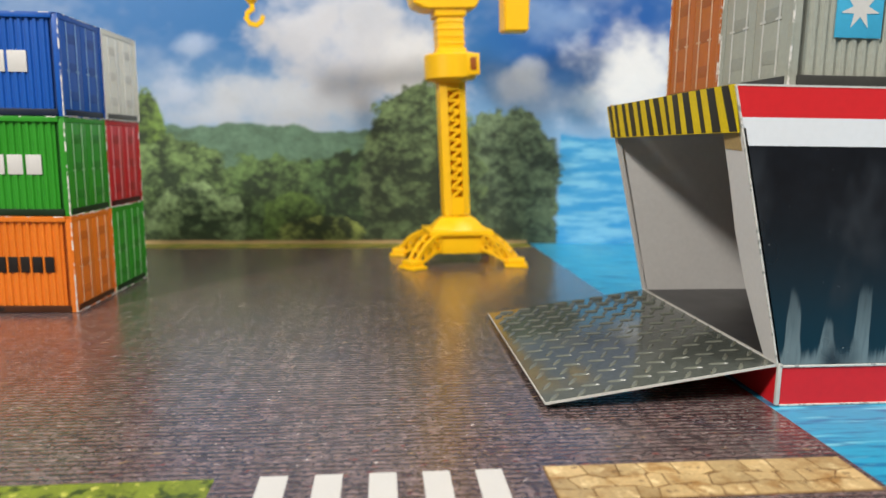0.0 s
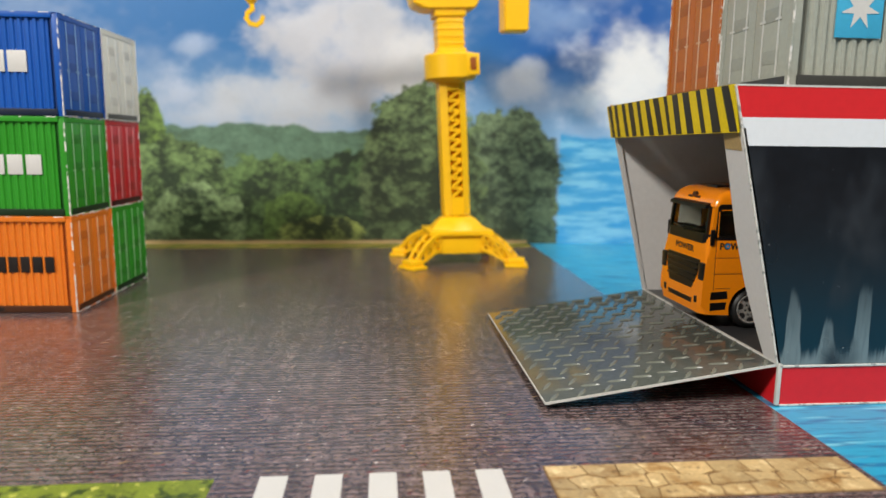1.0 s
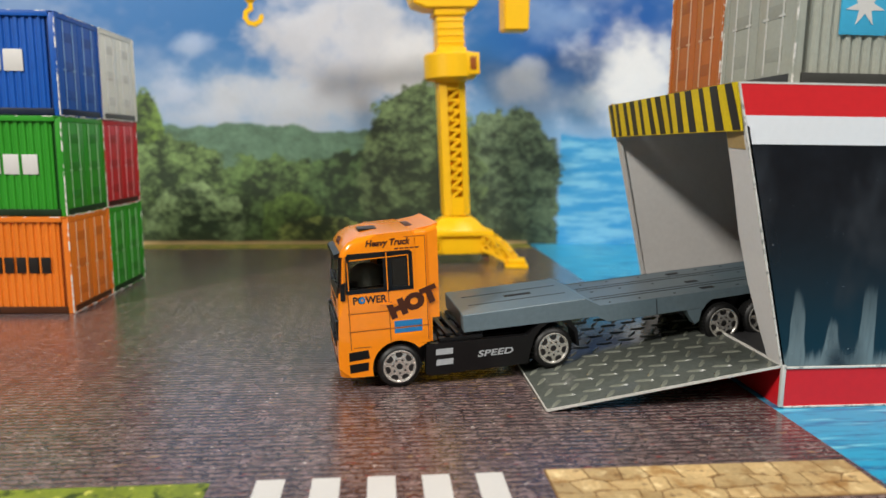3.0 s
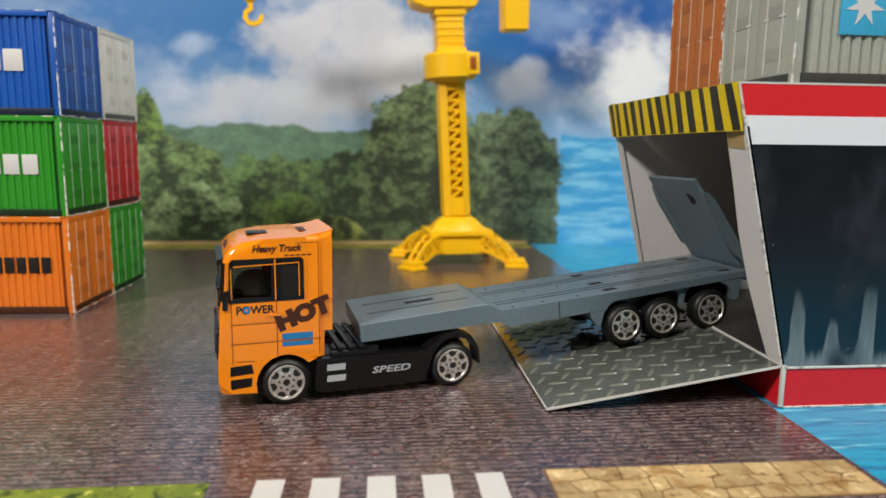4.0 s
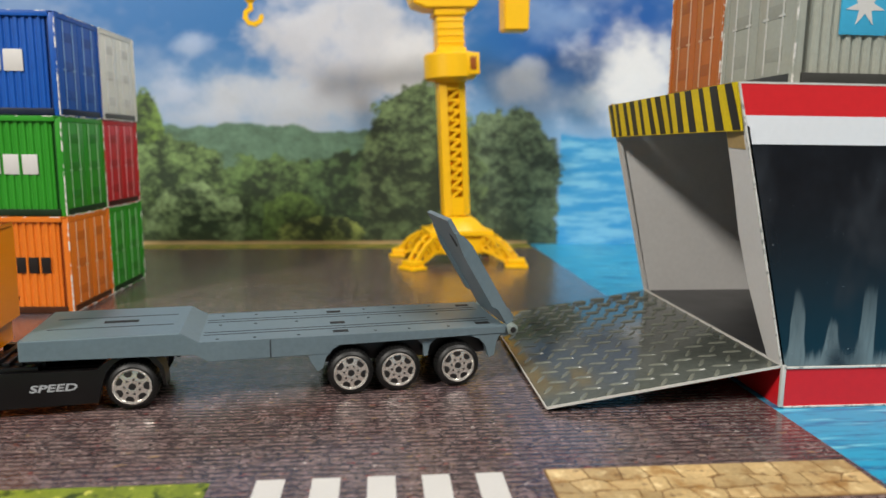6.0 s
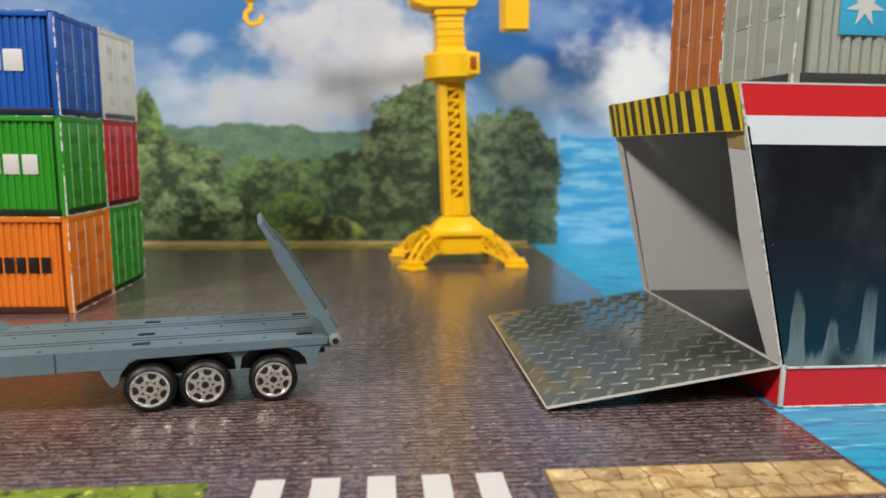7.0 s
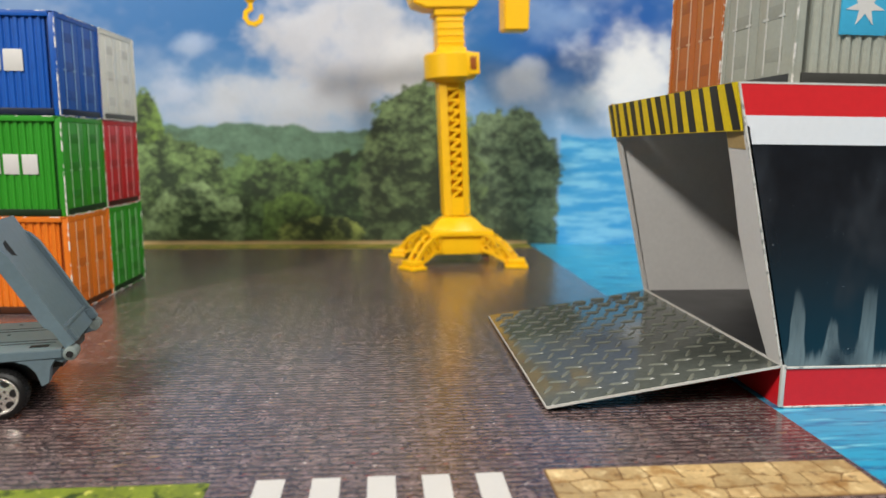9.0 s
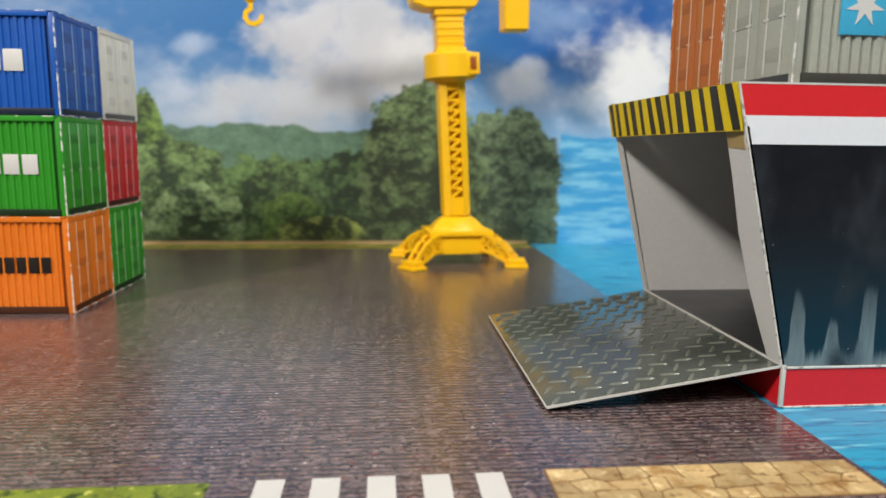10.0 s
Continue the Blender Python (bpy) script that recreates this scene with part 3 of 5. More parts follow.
def hull_print_streaks():
    N, L, b, tc, mul = NODES["hull_print"]
    sep = N.new("ShaderNodeSeparateXYZ")
    L.new(tc.outputs["Object"], sep.inputs[0])
    mp = node("hull_print", "ShaderNodeMapping", Scale=(1, 0, 0.10))
    nz = node("hull_print", "ShaderNodeTexNoise", Scale=330.0, Detail=2.0, Roughness=0.5)
    slow = node("hull_print", "ShaderNodeTexNoise", Scale=70.0, Detail=1.0)
    L.new(tc.outputs["Object"], mp.inputs["Vector"])
    L.new(mp.outputs[0], nz.inputs["Vector"])
    L.new(mp.outputs[0], slow.inputs["Vector"])

    def maths(op, a, b=None):
        n = N.new("ShaderNodeMath")
        n.operation = op
        for i, v in enumerate((a, b)):
            if v is None:
                continue
            if isinstance(v, (int, float)):
                n.inputs[i].default_value = v
            else:
                L.new(v, n.inputs[i])
        return n.outputs[0]

    mixed("hull_print", srgb(15, 38, 50), step("hull_print", sep.outputs["Z"], 0.062, 0.018))

    def ramped(v, lo, hi):
        return step("hull_print", v, lo, hi)

    # smears run up in tapering columns from a pale tide line
    phase = maths("ADD", maths("MULTIPLY", maths("ADD", sep.outputs["X"], 0.1255), math.pi / 0.0103), maths("MULTIPLY", maths("SUBTRACT", nz.outputs["Fac"], 0.5), 1.1))
    off = maths("ABSOLUTE", maths("SINE", phase))
    rise = maths("MULTIPLY", ramped(off, 0.85, 0.42), maths("MULTIPLY", ramped(slow.outputs["Fac"], 0.2, 0.65), 0.019))
    fine = node("hull_print", "ShaderNodeTexNoise", Scale=1100.0, Detail=3.0)
    L.new(mp.outputs[0], fine.inputs["Vector"])
    top = maths("ADD", maths("ADD", 0.0135, rise), maths("MULTIPLY", fine.outputs["Fac"], 0.005))
    smear = ramped(maths("SUBTRACT", top, sep.outputs["Z"]), -0.0005, 0.004)
    thin = maths("MULTIPLY", ramped(fine.outputs["Fac"], -0.2, 0.6), ramped(sep.outputs["Z"], 0.045, 0.013))
    mixed("hull_print", srgb(112, 126, 130), maths("MULTIPLY", smear, thin))
    speckle("hull_print", srgb(44, 48, 54), 55, 0.5, 0.75, (1, 1, 0.6))
    speckle("hull_print", srgb(150, 156, 160), 700, 0.73, 0.76)


hull_print_streaks()


def side_strip(name, z0, z1, mat, y0, y1, label=""):
    return part(name, prism(bmesh.new(), [(stern_x(z0), z0), (X1, z0), (X1, z1), (stern_x(z1), z1)], y0, y1), mat, ferry, label, FS)


for y0, y1 in ((172, 173.2), (269.4, 270.6)):
    part("hull_base", prism(bmesh.new(), [(112.2, -.3), (X1, -.3), (X1, 11.2), (111.3, 11.2)], y0, y1), red_card, ferry, "red card waterline band", FS)
    side_strip("hull_side", 11.6, 72.4, hull, y0, y1, "black hull print with grey smears")
    side_strip("white_band", 72.4, 79.8, band_white, y0, y1)
    side_strip("red_band", 79.8, 87.8, red_card, y0, y1)
    side_strip("rim", 87.8, 88.3, edge_card, y0 - .1, y1 + .1)
part("cut_edge", box(bmesh.new(), 110.9, 112.1, 171.6, 172.6, 0, 12.2, .2), edge_card, ferry, "pale cut card edge", FS)
bm = bmesh.new()
bar(bm, (stern_x(12) - .35, 172.1, 12), (stern_x(88) - .35, 172.1, 88), .5, .5, (0, 1, 0))
chipped = material("chipped_card_edge", srgb(206, 204, 198), 0.6, vary=0.1, scale=200)
speckle("chipped_card_edge", srgb(148, 148, 145), 700, 0.54, 0.63)
part("cut_edge", bm, chipped, ferry, "pale cut card edge", FS)
part("cut_edge", box(bmesh.new(), 112.2, X1, 171.7, 172.3, -.3, .25, .1), chipped, ferry, "chipped lower card edge", FS)
part("cut_edge", box(bmesh.new(), 111.4, X1, 171.6, 172.3, 11.1, 11.7, .1), chipped, ferry, "chipped fold over the red band", FS)
part("stern_base", box(bmesh.new(), 111.6, 112.6, 173.2, 269.4, -.3, 11.0), red_card, ferry, "", FS)
part("car_deck", box(bmesh.new(), 111.3, X1, 173.2, 269.4, 11.0, 12.2), card_dark, ferry, "dark printed car deck", FS)
part("hinge_edge", box(bmesh.new(), 110.4, 111.3, 172.4, 270.2, 11.6, 12.5, .2), edge_card, ferry, "pale folded hinge edge", FS)
part("roof", prism(bmesh.new(), [(stern_x(86.5) + .8, 86.2), (X1, 86.2), (X1, 87.8), (stern_x(87.8) + .8, 87.8)], 173.2, 269.4), card_grey, ferry, "", FS)
part("bow_wall", box(bmesh.new(), X1 - 1.2, X1, 173.2, 269.4, 12.2, 86.2), card_grey, ferry, "", FS)
for y0, y1 in ((173.25, 173.7), (268.7, 269.35)):
    part("inner_wall", prism(bmesh.new(), [(stern_x(12.2) + 1, 12.2), (X1 - 1.2, 12.2), (X1 - 1.2, 86.2), (stern_x(86.2) + 1, 86.2)], y0, y1), card_grey, ferry, "grey inner card wall", FS)


def stern_sheet(name, outline, t0, t1, mat, label="", parent=None):
    """A sheet lying on the leaning stern: outline in (y, z)."""
    bm = bmesh.new()
    A = [bm.verts.new((stern_x(z) - t1, yy, z)) for yy, z in outline]
    B = [bm.verts.new((stern_x(z) - t0, yy, z)) for yy, z in outline]
    bm.faces.new(A)
    bm.faces.new(B[::-1])
    for i in range(len(A)):
        j = (i + 1) % len(A)
        bm.faces.new((A[i], B[i], B[j], A[j]))
    return part(name, bm, mat, parent or ferry, label, FS)


near = [(172, 12.2), (178.6, 12.2), (180.6, 20), (183.2, 33), (184.0, 48), (182.8, 62), (182.2, 77), (172, 77)]
stern_sheet("stern_flange", near, -0.6, 0.5, card_white, "white folded card flange, slightly wavy")
stern_sheet("stern_flange", [(270.6, 12.2), (268.6, 12.2), (267.8, 40), (267.2, 77), (270.6, 77)], -0.6, 0.5, card_white, "white folded card flange, slightly wavy")
stern_sheet("paper_tab", [(173.5, 71), (182.0, 71.5), (181.8, 77.2), (173.5, 77)], 0.5, 0.7, verge_mat, "tan paper tab")
# hazard valance, bowed a little outward along its length
bm = bmesh.new()
n = 48
def bow(k):
    return 1.0 + 1.5 * math.sin(math.pi * k) + 0.6 * math.sin(9 * k) + 0.25 * math.sin(23 * k)
rows = []
for k in [i / n for i in range(n + 1)]:
    yy = 172.4 + 98.8 * k
    rows.append([bm.verts.new((stern_x(z) - bow(k) * (0.35 + 0.65 * (88 - z) / 12) - d, yy, z - 0.8 * k)) for z, d in ((75.8, 0), (75.8, .6), (88.2, .6), (88.2, 0))])
for a, b in zip(rows, rows[1:]):
    for j in range(4):
        bm.faces.new((a[j], a[(j + 1) % 4], b[(j + 1) % 4], b[j]))
bm.faces.new(rows[0])
bm.faces.new(rows[-1][::-1])
valance = part("hazard_valance", bm, hazard_yellow, ferry, "yellow and black striped card valance", FS)
for s in range(13):
    wide = 0.46 + 0.08 * math.sin(2.3 * s)
    k0, k1 = (s + 0.1 + 0.05 * math.sin(4.1 * s)) / 13, (s + 0.1 + wide) / 13
    bm = bmesh.new()
    cells = []
    for i in range(5):
        for z in (76.0, 82.0, 88.1):
            k = max(0.0, min(1.0, k0 + (k1 - k0) * i / 4 + .012 * (z - 82) / 6))
            at = (stern_x(z) - bow(k) * (0.35 + 0.65 * (88 - z) / 12) - 0.72, 172.5 + 98.6 * k, z - 0.8 * k)
            cells.append((bm.verts.new(at), bm.verts.new(Vector(at) + Vector((.08, 0, 0)))))
    for i in range(4):
        for j in range(2):
            c = [cells[3 * i + j], cells[3 * i + j + 1], cells[3 * i + j + 4], cells[3 * i + j + 3]]
            bm.faces.new([v[0] for v in c])
            bm.faces.new([v[1] for v in c][::-1])
    ring = [0, 3, 6, 9, 12, 13, 14, 11, 8, 5, 2, 1]
    for p, q in zip(ring, ring[1:] + ring[:1]):
        bm.faces.new((cells[p][0], cells[q][0], cells[q][1], cells[p][1]))
    part("black_stripe", bm, hazard_black, valance, "", FS)

# ramp: a card tread plate, hinged at the stern sill
ramp = new("ramp", mesh_of("ramp", box(bmesh.new(), -66.8, -.2, -48.8, 49.2, -.7, .1, .05), tread))
ramp.parent = ferry
tagged(ramp, label="grey tread-plate print card ramp lowered to the quay")
for x0, x1, y0, y1 in ((-67.05, -66.8, -48.8, 49.2), (-66.8, -.2, -49.1, -48.8), (-66.8, -.2, 49.2, 49.4)):
    part("cut_edge", box(bmesh.new(), x0, x1, y0, y1, -.6, .08 if y0 < 49 else -.02), edge_card, ramp, "pale cut card edge")


def lug_mesh(name, ang, length=6.4, wide=1.35):
    bm = bmesh.new()
    c, s = math.cos(ang), math.sin(ang)
    out = [(-1, 0), (-.6, .8), (.2, 1), (.8, .6), (1, 0), (.7, -.7), (0, -1), (-.7, -.7)]
    A = [bm.verts.new(((a * length * c - b * wide * s) / 2, (a * length * s + b * wide * c) / 2, .08)) for a, b in out]
    B = [bm.verts.new(((a * .7 * length * c - b * .5 * wide * s) / 2, (a * .7 * length * s + b * .5 * wide * c) / 2, .46)) for a, b in out]
    for i in range(8):
        bm.faces.new((A[i], A[(i + 1) % 8], B[(i + 1) % 8], B[i]))
    bm.faces.new(B)
    return mesh_of(name, bm, tread_lug)


LUGS = [lug_mesh("tread_lug", radians(52), 6.2, 1.5), lug_mesh("tread_lug", radians(-14), 5.8, 1.3)]
lug_rng = random.Random(9)
for i in range(17):
    for j in range(22):
        cx, cy = -63.8 + i * 3.85, -46.6 + j * 4.45
        if i % 2 == j % 2 and cy < 47.4:
            piece("tread_lug", LUGS[i % 2], ramp, mpose(cx + lug_rng.uniform(-.2, .2), cy + lug_rng.uniform(-.2, .2), 0, 0, 0, lug_rng.uniform(-5, 5)))

# ---- yellow plastic tower crane ----
CX, CY = 47.2, 411
crane = root("tower_crane", mpose(CX, CY, 0, 0, 0, 6), "yellow plastic toy tower crane on a splayed lattice foot", "crane")
LEAN = Matrix.Rotation(radians(-3.2), 4, "Y")


def crane_part(name, bm, label="", lean=True, parent=None):
    if lean:
        bmesh.ops.transform(bm, matrix=Matrix.Translation((0, 0, 20)) @ LEAN @ Matrix.Translation((0, 0, -20)), verts=bm.verts)
    return part(name, bm, yellow, parent or crane, label)


bm = box(bmesh.new(), -17, 17, -14, 14, 6.5, 17.5, .8)
crane_part("base_block", bm, lean=False)
bm = box(bmesh.new(), -19.5, 19.5, -16, 16, 17.5, 20.6, .6)
crane_part("base_plate", bm, lean=False)
bm = bmesh.new()
lathe(bm, [(17.6, 20.6), (17.0, 21.6), (13.0, 25.6), (10.0, 28.0), (9.5, 28.2)], seg=8)
bmesh.ops.rotate(bm, verts=bm.verts, cent=(0, 0, 0), matrix=Matrix.Rotation(radians(22.5), 3, "Z"))
bmesh.ops.scale(bm, verts=bm.verts, vec=(1, .85, 1))
crane_part("collar", bm, lean=False)
def chord(bm, pts, w, h):
    """One bent bar through the points."""
    rings = []
    for p in pts:
        d = (pts[-1] - pts[0]).normalized()
        sv = d.cross(Vector((0, 0, 1))).normalized()
        rings.append([bm.verts.new(p + sv * a * w / 2 + Vector((0, 0, b * h / 2))) for a, b in ((-1, -1), (1, -1), (1, 1), (-1, 1))])
    for r, q in zip(rings, rings[1:]):
        for i in range(4):
            bm.faces.new((r[i], r[(i + 1) % 4], q[(i + 1) % 4], q[i]))
    bm.faces.new(rings[0][::-1])
    bm.faces.new(rings[-1])


for sx in (-1, 1):
    for sy in (-1, 1):
        a, b = Vector((sx * 14.5, sy * 11, 0)), Vector((sx * 31, sy * 24.5, 0))
        side = Vector((-sy * .55, sx * .83, 0)).normalized() * 3.6
        zt, zb = (18.6, 16.8, 12.5, 5.2), (9.5, 7.5, 4.2, 1.2)
        leg = new("leg")
        leg.empty_display_size = .005
        leg.parent = crane
        for o in (-1, 1):
            t = [a.lerp(b, k) + side * o * (1 - .25 * k) for k in (0, .33, .66, 1)]
            top, low = [t[i] + Vector((0, 0, zt[i])) for i in range(4)], [t[i] + Vector((0, 0, zb[i])) for i in range(4)]
            for line in (top, low):
                bm = bmesh.new()
                chord(bm, line, 1.7, 2.0)
                crane_part("chord", bm, lean=False, parent=leg)
            for i in range(3):
                for p, q in ((low[i], top[i + 1]), (top[i], low[i + 1]), (low[i], top[i])):
                    crane_part("brace", bar(bmesh.new(), p, q, 1.3, 1.3, (1, 0, 0) if p is low[i] and q is top[i] else (0, 0, 1)), lean=False, parent=leg)
        for k, z in ((.2, 17.6), (.5, 14.8), (.8, 9.6)):
            c = a.lerp(b, k) + Vector((0, 0, z))
            crane_part("cross_tie", bar(bmesh.new(), c - side, c + side, 2.4, 1.2), lean=False, parent=leg)
        foot = bmesh.new()
        box(foot, -6.8, 6.8, -5.5, 5.5, 0, 2.0, .5)
        box(foot, -5.2, 5.2, -4.4, 4.4, 1.8, 5.4, 1.0)
        bmesh.ops.rotate(foot, verts=foot.verts, cent=(0, 0, 0), matrix=Matrix.Rotation(math.atan2(sy * 12, sx * 19) * .4, 3, "Z"))
        bmesh.ops.translate(foot, verts=foot.verts, vec=b)
        crane_part("foot", foot, lean=False, parent=leg)
# mast: two side channels, a back plate and a zigzag lattice in the slot
bm = bmesh.new()
for s in (-1, 1):
    prism(bm, [(s * 3.6, -6.4), (s * 7.9, -4.2), (s * 7.9, 6.4), (s * 3.6, 6.4)], 29, 110, "z")
box(bm, -3.7, 3.7, -6.2, 6.2, 29, 40, 0)
box(bm, -3.7, 3.7, -6.2, 6.2, 103, 110, 0)
box(bm, -3.7, 3.7, 2.6, 6.0, 40, 103, 0)
crane_part("mast", bm)
bm = bmesh.new()
z = 40.0
for i in range(11):
    bar(bm, (-3.6, -4.8, z), (3.6, -4.8, z + 5.2), 1.6, 1.5, (0, 1, 0))
    bar(bm, (-3.6, -4.8, z + 5.6), (3.6, -4.8, z + 5.6), 1.6, 1.0, (0, 1, 0))
    z += 5.75
crane_part("mast_lattice", bm)
bm = lathe(bmesh.new(), [(7.5, 107.5), (10, 108), (11, 110)], seg=24)
crane_part("ring_neck", bm)
bm = lathe(bmesh.new(), [(13.6, 109.2), (15.3, 110.2), (15.3, 123), (14.5, 124.2), (9, 124.4)], seg=40)
crane_part("slewing_ring", bm)
bm = box(bmesh.new(), 5.5, 14.9, -13.6, -6, 111, 123.4, .8)
crane_part("ring_bracket", bm)
# no hollow is cut: a darker plate gives the shade of the recess
bm = box(bmesh.new(), 9.0, 12.8, -13.75, -13.4, 113.5, 121, .1)
bmesh.ops.transform(bm, matrix=Matrix.Translation((0, 0, 20)) @ LEAN @ Matrix.Translation((0, 0, -20)), verts=bm.verts)
part("bracket_recess", bm, seam_mat, crane, "dark square plate painted as the shade of a recess")
upper = crane_part("upper_mast", box(bmesh.new(), -7.8, 7.8, -6.6, 6.6, 124, 146, .6))
for hx, hy, z0, z1 in ((8.6, 7.4, 124, 127), (8.2, 7.0, 129.5, 130.6), (8.2, 7.0, 133.5, 134.6), (8.2, 7.0, 137.5, 138.6), (8.2, 7.0, 141.5, 142.6), (9.2, 7.6, 145, 149)):
    crane_part("mast_collar", box(bmesh.new(), -hx, hx, -hy, hy, z0, z1, .3), parent=upper)
bm = prism(bmesh.new(), [(-23, 158), (-21.5, 151.5), (-14, 148.6), (14, 148.6), (17, 152), (17, 172), (-23, 172)], -9, 9)
bmesh.ops.bevel(bm, geom=bm.edges[:], offset=.9, segments=2, affect="EDGES")
crane_part("operator_cabin", bm)
crane_part("jib", box(box(bmesh.new(), -140, -20, -4, 4, 174, 177, .5), -140, -20, -1.2, 1.2, 182, 185, .4))
crane_part("counter_jib", box(bmesh.new(), 15, 58, -4, 4, 172, 177, .5))
bm = prism(bmesh.new(), [(26, 138), (41, 138.6), (41, 173), (24.5, 173)], -6, 6)
bmesh.ops.bevel(bm, geom=bm.edges[:], offset=.8, segments=2, affect="EDGES")
part("counterweight", bm, yellow, crane, "yellow block counterweight")
bm = bar(bmesh.new(), (-118.6, 0, 153), (-118.6, 0, 182), .7, .7)
part("hoist_line", bm, yellow, crane)
block = part("hook_block", lathe(bmesh.new(), [(1.5, 147), (4.6, 151), (5.2, 156), (3, 160)], at=(-118.6, 0, 0), seg=16), yellow, crane)
bm = bmesh.new()
pts = [(-118.4, 148.5), (-118.0, 144.5), (-120.6, 142.2), (-121.3, 139.3), (-119.4, 136.6), (-116.2, 136.0), (-113.4, 137.6), (-112.4, 140.4)]
for i in range(len(pts) - 1):
    w = 2.7 if i < 5 else 2.2
    bar(bm, (pts[i][0], 0, pts[i][1]), (pts[i + 1][0], 0, pts[i + 1][1]), 2.4, w, (0, 1, 0))
    lathe(bm, [(w / 2, -1.2), (w / 2, 1.2)], "y", (pts[i + 1][0], 0, pts[i + 1][1]), 12)
part("hook", bm, yellow, block)

# ---- wheels ----
WR = 6.6


def make_wheel(parent, m):
    w = new("wheel")
    w.empty_display_size = 0.005
    w.parent = parent
    w.matrix_basis = m
    bm = lathe(bmesh.new(), [(4.7, -.9), (4.8, -.05), (5.4, .05), (6.1, -.4), (6.45, -1.1), (6.45, -4.0), (5.9, -4.6), (4.5, -4.8)], "y", seg=36)
    for i in range(36):
        a = 2 * math.pi * (i + .5) / 36
        for y0, y1, da in ((-.55, -2.3, 0), (-2.5, -4.3, .08)):
            c, s = math.cos(a + da), math.sin(a + da)
            bar(bm, (6.45 * s, y0, 6.45 * c), (6.45 * s, y1, 6.45 * c), .5, .3, (s, 0, c))
    part("tyre", bm, tyre_mat, w, "black ribbed toy tyre")
    rim = part("rim", lathe(bmesh.new(), [(4.95, -.7), (4.95, .12), (4.75, .2), (4.5, .1), (4.3, -.2), (2.6, -.05), (1.3, .0), (1.1, -.02), (0.8, -.1)], "y", seg=36), chrome, w, "chrome rim with seven dark openings")
    for i in range(7):
        a = 2 * math.pi * i / 7
        bm = bmesh.new()
        out = [(-.5, 2.8), (.5, 2.8), (1.15, 3.55), (.9, 4.15), (-.9, 4.15), (-1.15, 3.55)]
        A = [bm.verts.new((x * math.cos(a) + z * math.sin(a), .0 if z < 3 else -.12, -x * math.sin(a) + z * math.cos(a))) for x, z in out]
        B = [bm.verts.new(v.co + Vector((0, -.4, 0))) for v in A]
        bm.faces.new(A)
        for k in range(6):
            bm.faces.new((A[k], A[(k + 1) % 6], B[(k + 1) % 6], B[k]))
        bm.faces.new(B[::-1])
        ob = part("opening", bm, rim_dark, w)
    bm = lathe(bmesh.new(), [(.95, -.1), (.9, .08), (.4, .1)], "y", seg=14)
    part("hub_cap", bm, rim_dark, w)
    for i in range(7):
        a = 2 * math.pi * (i + .5) / 7
        bm = lathe(bmesh.new(), [(.3, .1), (.26, .3)], "y", (1.5 * math.sin(a) * 1.35, -.15, 1.5 * math.cos(a) * 1.35), 8)
        part("wheel_nut", bm, rim_dark, w)
    return w


# ---- die-cast tractor unit: nose along +x, origin under the front axle ----
truck = root("truck", mpose(0, 0, 0), "orange die-cast toy truck cab on a black chassis with chrome wheels", "truck")
HW = 15.2


def arch(cx, cz, r, a0, a1, n):
    return [(cx + r * math.cos(radians(a0 + (a1 - a0) * i / n)), cz + r * math.sin(radians(a0 + (a1 - a0) * i / n))) for i in range(n + 1)]


# cab body in four solids: lower body, roof, sleeper back and the pillars between the open windows
def soft_solid(bm, outline, keep, width, half=HW + .1):
    tmp = prism(bmesh.new(), outline, -half, half)
    edges = [e for e in tmp.edges if e.verts[0].co.y * e.verts[1].co.y > 0 and all(keep(v.co) for v in e.verts)]
    bmesh.ops.bevel(tmp, geom=edges, offset=width, segments=4, affect="EDGES", profile=.55)
    me = bpy.data.meshes.new("tmp")
    tmp.to_mesh(me)
    tmp.free()
    bm.from_mesh(me)
    bpy.data.meshes.remove(me)


bm = bmesh.new()
lower = [(17.3, 5.0), (17.6, 8), (17.6, 12), (17.0, 21), (16.4, 30.6), (-6.2, 30.6), (-6.2, 13.2), (-8.6, 13.0)] + arch(0, WR, 8.0, 140, 5, 9) + [(7.8, 4.6)]
soft_solid(bm, lower, lambda c: c.x > 15 and c.z > 4.9, 3.2)
cab = part("cab", bm, orange_paint, truck, "orange enamelled sleeper cab")
bm = bmesh.new()
soft_solid(bm, [(15.5, 40.3), (14.9, 42.2), (13.2, 44.2), (10.4, 45.6), (5, 46.3), (-5.5, 46.7), (-6.3, 46.7), (-6.3, 40.3)], lambda c: c.z > 41 or c.x > 14, 2.2)
part("roof_shell", bm, orange_paint, cab)
bm = bmesh.new()
soft_solid(bm, [(-6.1, 46.7), (-9.4, 46.8), (-9.4, 13.2), (-6.1, 13.2)], lambda c: c.z > 46, 1.4)
part("sleeper_back", bm, orange_paint, cab)
bm = bmesh.new()
soft_solid(bm, [(-9.3, 46.6), (-12.8, 47.8), (-13.0, 46.0), (-12.8, 20.4), (-10.6, 20.4), (-10.4, 13.2), (-9.3, 13.2)], lambda c: c.z > 46, 1.2, HW - .35)
part("wind_fairing", bm, orange_paint, cab)
